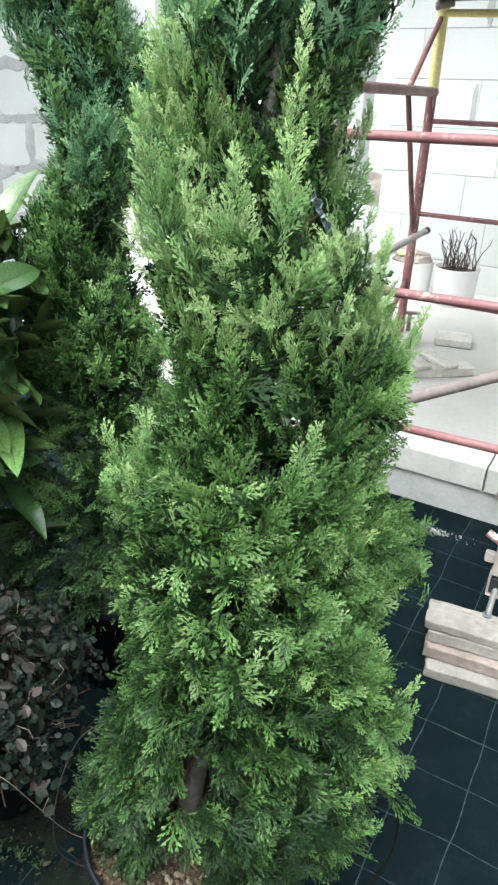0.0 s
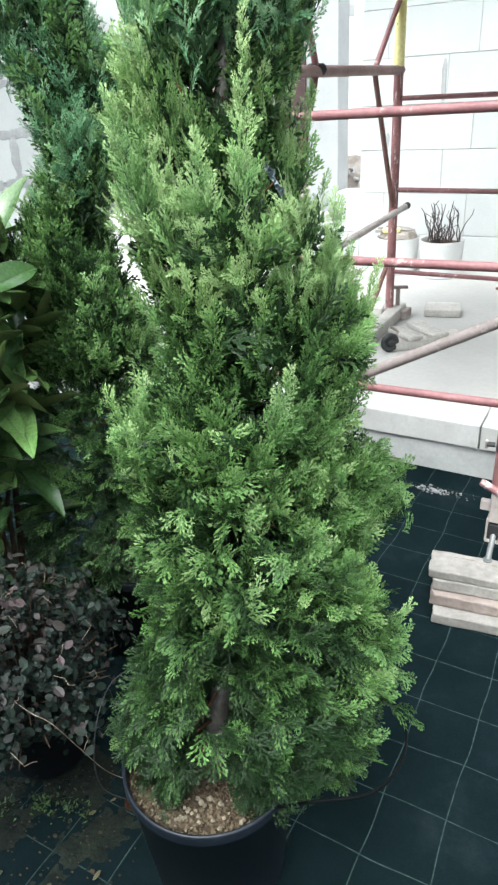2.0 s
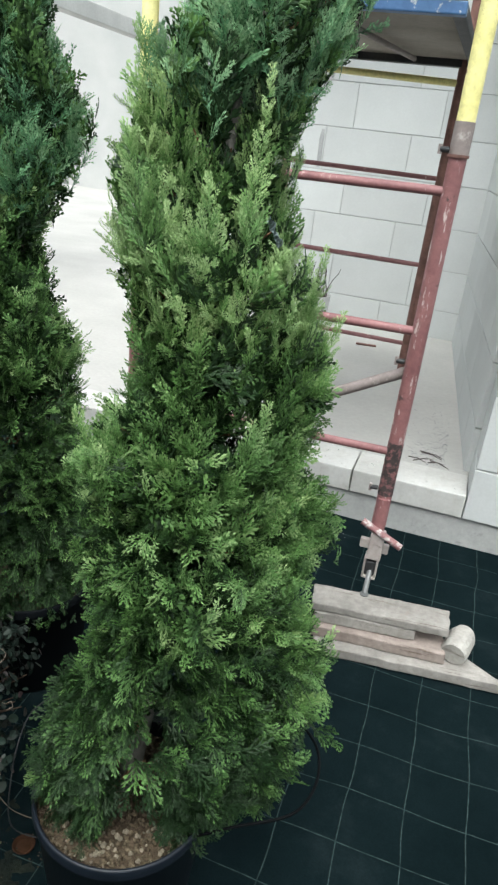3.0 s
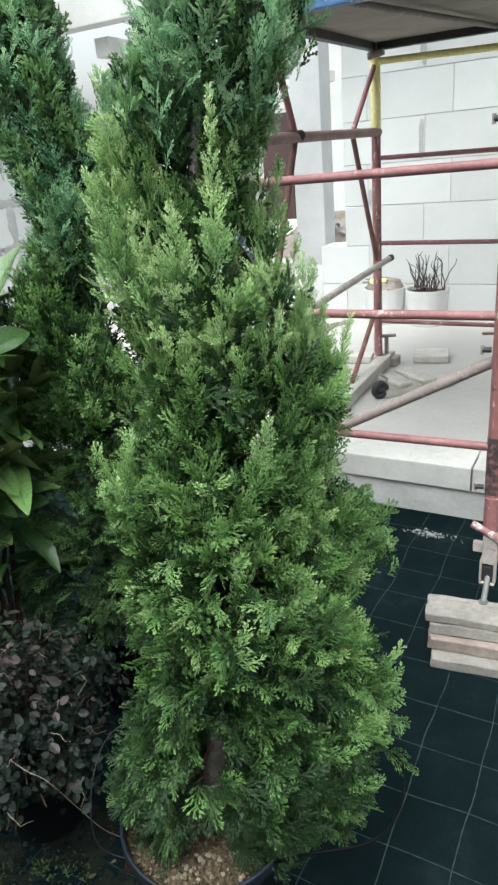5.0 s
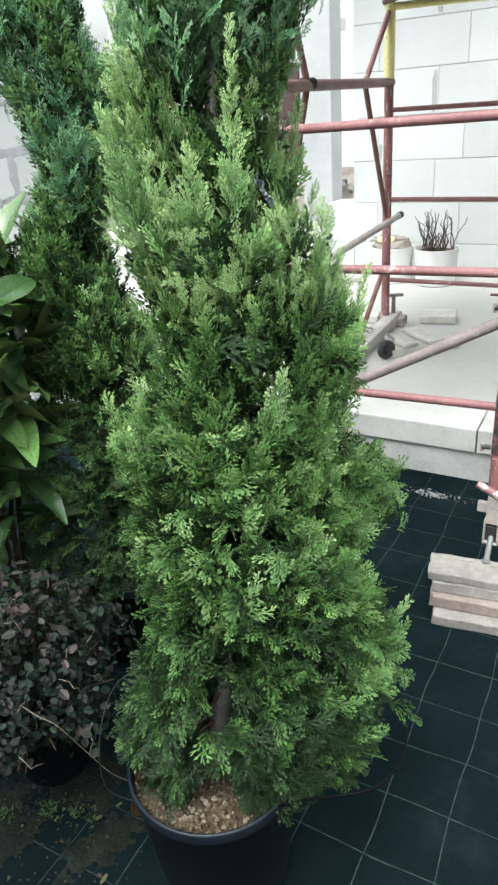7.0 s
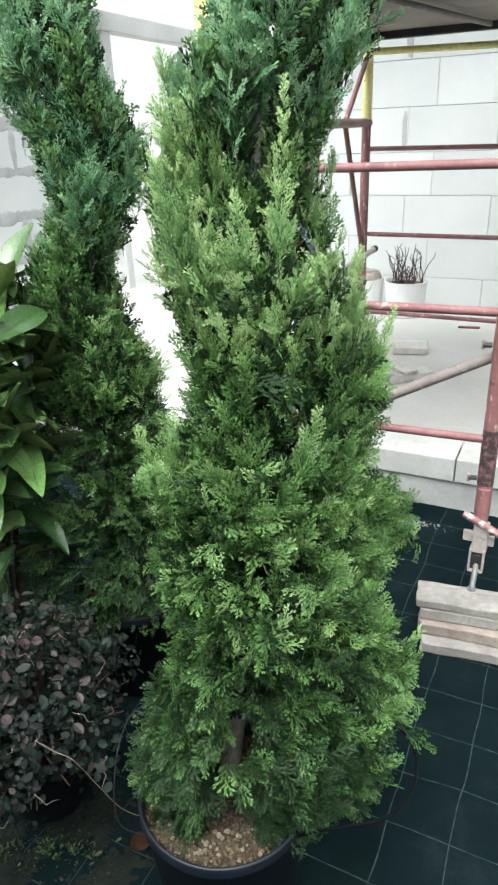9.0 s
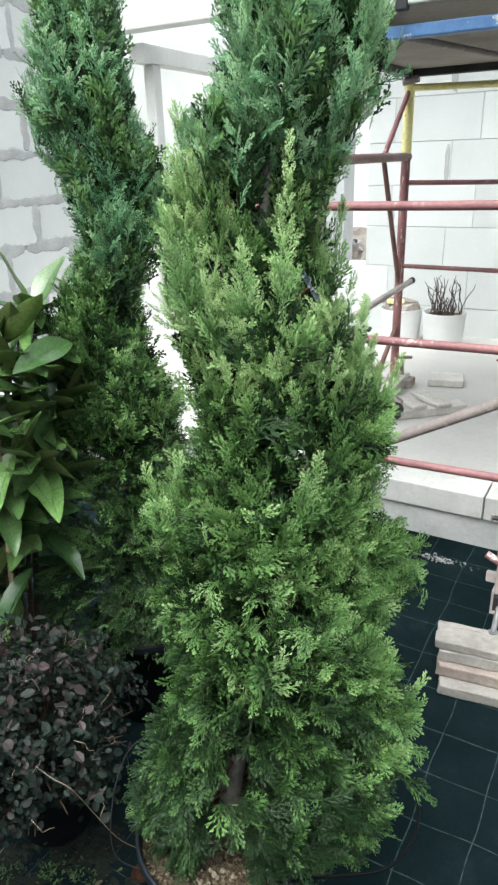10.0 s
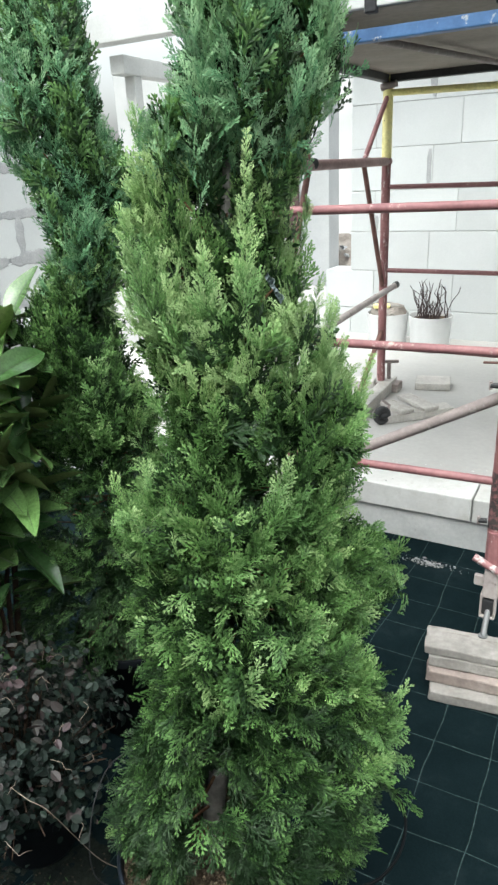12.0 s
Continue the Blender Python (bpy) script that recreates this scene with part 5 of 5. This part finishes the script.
for c in range(2, 9):
    z = BASE - 0.02 + c * COURSE
    x = 0.0
    while x < 1.3:
        w = rng.uniform(0.25, 0.6)
        sm = part("mortar_smear", ragged(w, rng.uniform(0.075, 0.115), rng, 40), M_MORTAR, wall_left)
        sm.location = (x, 0, z)
        x += w * rng.uniform(0.85, 1.1)
    for x in ((0.20, 0.845) if c % 2 == 0 else (0.52, 1.165)):
        sm = part("mortar_smear", ragged(COURSE * 0.85, rng.uniform(0.05, 0.085), rng), M_MORTAR, wall_left)
        sm.matrix_basis = Matrix.Translation((x, -0.001, z + 0.03)) @ Matrix.Rotation(radians(-90), 4, "Y")
for c in (3, 4, 5, 6):
    sm = part("mortar_smear", ragged(rng.uniform(0.15, 0.3), 0.07, rng), M_MORTAR, wall_left_near)
    sm.location = (2.30 - 0.1 * (c % 2), 0, BASE - 0.02 + c * COURSE)
for x, z, h, w in ((0.807, 1.308, 0.253, 0.033), (0.819, 1.889, 0.15, 0.042), (0.43, 1.009, 0.112, 0.028), (1.825, 1.355, 0.187, 0.02)):
    sm = part("mortar_smear", ragged(h, w, rng, 12, 0.003), M_MORTAR, wall_back)
    sm.matrix_basis = Matrix.Translation((x, -0.001, z)) @ Matrix.Rotation(radians(-90), 4, "Y")

# brown board against the near left wall
board = tagged(new("brown_board", mesh_of("brown_board", box((-0.20, -0.03, 0), (0.20, 0, 0.95), 0.004), M_BROWN)), "brown painted board hung on the block wall", "board")
board.matrix_basis = wall_left_near.matrix_basis @ Matrix.Translation((2.09, -0.035, 1.05)) @ Matrix.Rotation(radians(-2), 4, "Y")

# drip tubing
def hose(name, pts, r, material, label, category="hose"):
    out, P = [], [Vector(p) for p in pts]
    for i in range(len(P) - 1):
        a, b, c, d = P[max(i - 1, 0)], P[i], P[i + 1], P[min(i + 2, len(P) - 1)]
        for k in range(6):
            t = k / 6
            out.append(0.5 * ((2 * b) + (c - a) * t + (2 * a - 5 * b + 4 * c - d) * t * t + (3 * b - a - 3 * c + d) * t ** 3))
    out.append(P[-1])
    return tagged(new(name, mesh_of(name, sweep(out, r, 8), material, smooth=True)), label, category)


hose("drip_hose", ((0.10, 0.765, 0.288), (0.16, 0.84, 0.335), (0.25, 0.872, 0.365), (0.305, 0.838, 0.371), (0.331, 0.785, 0.371), (0.333, 0.72, 0.370), (0.305, 0.66, 0.368), (0.22, 0.615, 0.350), (0.13, 0.60, 0.288)), 0.0028, M_BLACKTUBE, "thin black drip hose looping out over the pot rim")
hose("drip_hose", ((-0.05, 0.70, 0.50), (-0.11, 0.655, 0.495), (-0.156, 0.594, 0.485), (-0.150, 0.535, 0.465), (-0.138, 0.495, 0.42), (-0.140, 0.488, 0.35), (-0.130, 0.495, 0.305), (-0.088, 0.512, 0.285)), 0.0011, M_DRIP, "thin dark drip hose arching over the pot rim")
hose("twisted_stem", ((-0.27, 0.46, 0.50), (-0.22, 0.452, 0.505), (-0.187, 0.46, 0.49), (-0.182, 0.50, 0.385), (-0.175, 0.541, 0.28), (-0.15, 0.575, 0.225), (-0.137, 0.595, 0.20)), 0.0008, M_PALETWIG, "pale twisted dry stem leaning from the shrub to the pot", "stem")
saucer = tagged(new("pot_saucer", mesh_of("pot_saucer", lathe(((0, 0), (0.018, 0), (0.024, 0.009), (0.0215, 0.009), (0.016, 0.003), (0, 0.004)), 28), M_TERRA)), "small terracotta saucer on the ground beside the pot", "saucer")
saucer.location = (-0.235, 0.650, 0)

# crumbs of plaster by the kerb and on its top
rng = random.Random(71)
cb = bmesh.new()
for k in range(190):
    f = rng.gauss(0.45, 0.10 if k % 2 else 0.26)
    p = Vector((-0.10 + 0.24 * f + rng.gauss(0, 0.012), 2.245 + rng.gauss(0, 0.012), 0.002))
    bmesh.ops.create_icosphere(cb, subdivisions=1, radius=rng.uniform(0.001, 0.0035) * (2.2 if k % 12 == 0 else 1.0), matrix=Matrix.Translation(p) @ Matrix.Diagonal((1.3, 1, 0.5, 1)))
tagged(new("plaster_crumbs", mesh_of("plaster_crumbs", cb, M_CRUMB)), "white plaster crumbs spilled on the ground cover", "debris", kind="stuff")
cb = bmesh.new()
for k in range(120):
    p = Vector((rng.uniform(-1.2, 0.55), KERB_Y + 0.02 + abs(rng.gauss(0, 0.12)), PLAT + 0.005))
    bmesh.ops.create_icosphere(cb, subdivisions=1, radius=rng.uniform(0.001, 0.0045), matrix=Matrix.Translation(p) @ Matrix.Diagonal((1.4, 1, 0.5, 1)))
tagged(new("mortar_crumbs", mesh_of("mortar_crumbs", cb, M_CONCRETE)), "loose mortar crumbs along the terrace edge", "debris", kind="stuff")

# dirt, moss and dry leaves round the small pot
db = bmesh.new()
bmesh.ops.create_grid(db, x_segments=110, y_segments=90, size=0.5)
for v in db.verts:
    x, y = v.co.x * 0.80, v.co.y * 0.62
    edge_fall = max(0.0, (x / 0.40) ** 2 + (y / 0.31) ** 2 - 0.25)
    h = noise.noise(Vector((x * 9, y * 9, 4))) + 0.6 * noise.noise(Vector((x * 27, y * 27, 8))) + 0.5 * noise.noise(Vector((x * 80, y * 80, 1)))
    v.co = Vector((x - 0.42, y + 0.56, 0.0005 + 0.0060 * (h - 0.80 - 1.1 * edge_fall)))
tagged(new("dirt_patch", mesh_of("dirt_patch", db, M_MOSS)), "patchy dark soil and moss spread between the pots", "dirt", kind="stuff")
cb = bmesh.new()
for k in range(240):
    p = Vector((rng.gauss(-0.40, 0.13), rng.gauss(0.54, 0.09), 0.003))
    bmesh.ops.create_icosphere(cb, subdivisions=1, radius=rng.uniform(0.0008, 0.0026) * (2.0 if k % 15 == 0 else 1.0), matrix=Matrix.Translation(p) @ Matrix.Diagonal((1.4, 1, 0.6, 1)))
tagged(new("soil_crumbs", mesh_of("soil_crumbs", cb, M_DIRT)), "brown soil crumbs scattered between the pots", "debris", kind="stuff")
wq, wt = [], []
for k in range(150):
    a = rng.uniform(0, 6.28)
    cx, cy = ((-0.43, 0.55), (-0.36, 0.58), (-0.52, 0.50))[k % 3]
    p = np.array((cx + rng.gauss(0, 0.022), cy + rng.gauss(0, 0.014), 0.002))
    h, w = rng.uniform(0.005, 0.016), rng.uniform(0.0012, 0.0035)
    lean = np.array((math.cos(a) * h, math.sin(a) * h, h * rng.uniform(0.2, 1.0)))
    side = np.array((-math.sin(a) * w, math.cos(a) * w, 0))
    wq.append([p, p + lean * 0.6 + side, p + lean, p + lean * 0.6 - side])
    wt.append(rng.uniform(0.0, 0.16))
tagged(new("weeds", quads_mesh("weeds", np.array(wq), np.array(wt), M_CYPRESS)), "small tufts of weed and moss by the shrub pot", "weeds", kind="stuff")
LITTER = []
for k in range(3):
    lb = bmesh.new()
    w = rng.uniform(0.35, 0.5)
    ring = [lb.verts.new((math.cos(t) * 0.5, math.sin(t) * 0.5 * w * (1 - 0.3 * math.cos(t)), 0.06 * math.sin(2 * t) + 0.05)) for t in (2 * math.pi * i / 10 for i in range(10))]
    low = [lb.verts.new(v.co - Vector((0, 0, 0.04))) for v in ring]
    lb.faces.new(ring)
    lb.faces.new(low[::-1])
    for i in range(10):
        lb.faces.new((ring[i], low[i], low[(i + 1) % 10], ring[(i + 1) % 10]))
    LITTER.append(mesh_of("fallen_leaf", lb, M_LITTER))
for k in range(10):
    a, d = rng.uniform(-2.9, 0.7), 0.12 + abs(rng.gauss(0, 0.09))
    s = rng.uniform(0.012, 0.034)
    ob = tagged(new("fallen_leaf", LITTER[k % 3]), "small dry fallen leaf on the ground cover", "leaf", "fallen leaves")
    ob.location, ob.rotation_euler, ob.scale = (SX + d * math.cos(a), SY + d * math.sin(a), 0.004), (rng.gauss(0, 0.15), rng.gauss(0, 0.15), rng.uniform(0, 6)), (s, s, s)
red = tagged(new("fallen_leaf", mesh_of("fallen_leaf", box((-0.025, -0.014, 0), (0.025, 0.014, 0.006), 0.002), M_TERRA)), "rusty red leaf scrap on the ground cover", "leaf", "fallen leaves")
red.location, red.rotation_euler = (-0.535, 0.43, 0.001), (0, 0, 0.6)

# plastic tie on the trunk: a thin crumpled strip
tb = bmesh.new()
edge = []
for k in range(17):
    f = k / 16
    c = Vector((0.126 + 0.022 * f, 0.722 + 0.005 * noise.noise(Vector((f * 5, 0, 4))), 1.340 - 0.034 * f))
    w = Vector((0.0055, -0.003 + 0.009 * noise.noise(Vector((f * 4, 7, 0))), 0.006)) * (0.55 + 0.75 * noise.noise(Vector((f * 5, 2, 0))))
    fold = Vector((0, 0.006 * (k % 2) + 0.005 * noise.noise(Vector((f * 9, 5, 1))), 0))
    rim = [c + w, c + w * 0.1 + fold, c - w]
    edge.append([tb.verts.new(p + Vector((0, -0.0005, 0))) for p in rim] + [tb.verts.new(p + Vector((0, 0.0005, 0))) for p in rim[::-1]])
for p, q in zip(edge, edge[1:]):
    for j in range(6):
        tb.faces.new((p[j], q[j], q[(j + 1) % 6], p[(j + 1) % 6]))
tb.faces.new(edge[0])
tb.faces.new(edge[-1][::-1])
tagged(new("plant_tie", mesh_of("plant_tie", tb, M_TIE)), "pale blue plastic tie round the cypress stem", "tie")

# twigs and grit swept into the corner of the terrace
rng = random.Random(77)
for k in range(7):
    a, x, y, size = rng.uniform(-0.6, 0.9), rng.uniform(0.36, 0.47), rng.uniform(2.62, 2.86), rng.uniform(0.05, 0.11)
    d = Vector((math.cos(a), math.sin(a), 0)) * size
    p = Vector((x, y, PLAT + 0.004))
    tagged(new("dry_twig", mesh_of("dry_twig", sweep((p - d / 2, p + Vector((0, 0.006, 0.004)), p + d / 2), (0.0022, 0.002, 0.001), 6), M_STALK)), "thin dry brown twig lying on the terrace", "twig", "twigs on the terrace")
cb = bmesh.new()
for k in range(420):
    p = Vector((min(0.50, 0.49 - abs(rng.gauss(0, 0.09))), 2.64 + abs(rng.gauss(0, 0.35)), PLAT + 0.001))
    bmesh.ops.create_icosphere(cb, subdivisions=1, radius=rng.uniform(0.001, 0.0035), matrix=Matrix.Translation(p) @ Matrix.Diagonal((1.4, 1, 0.5, 1)))
tagged(new("grit", mesh_of("grit", cb, M_MORTAR)), "dark grit and dirt along the side wall", "debris", kind="stuff")
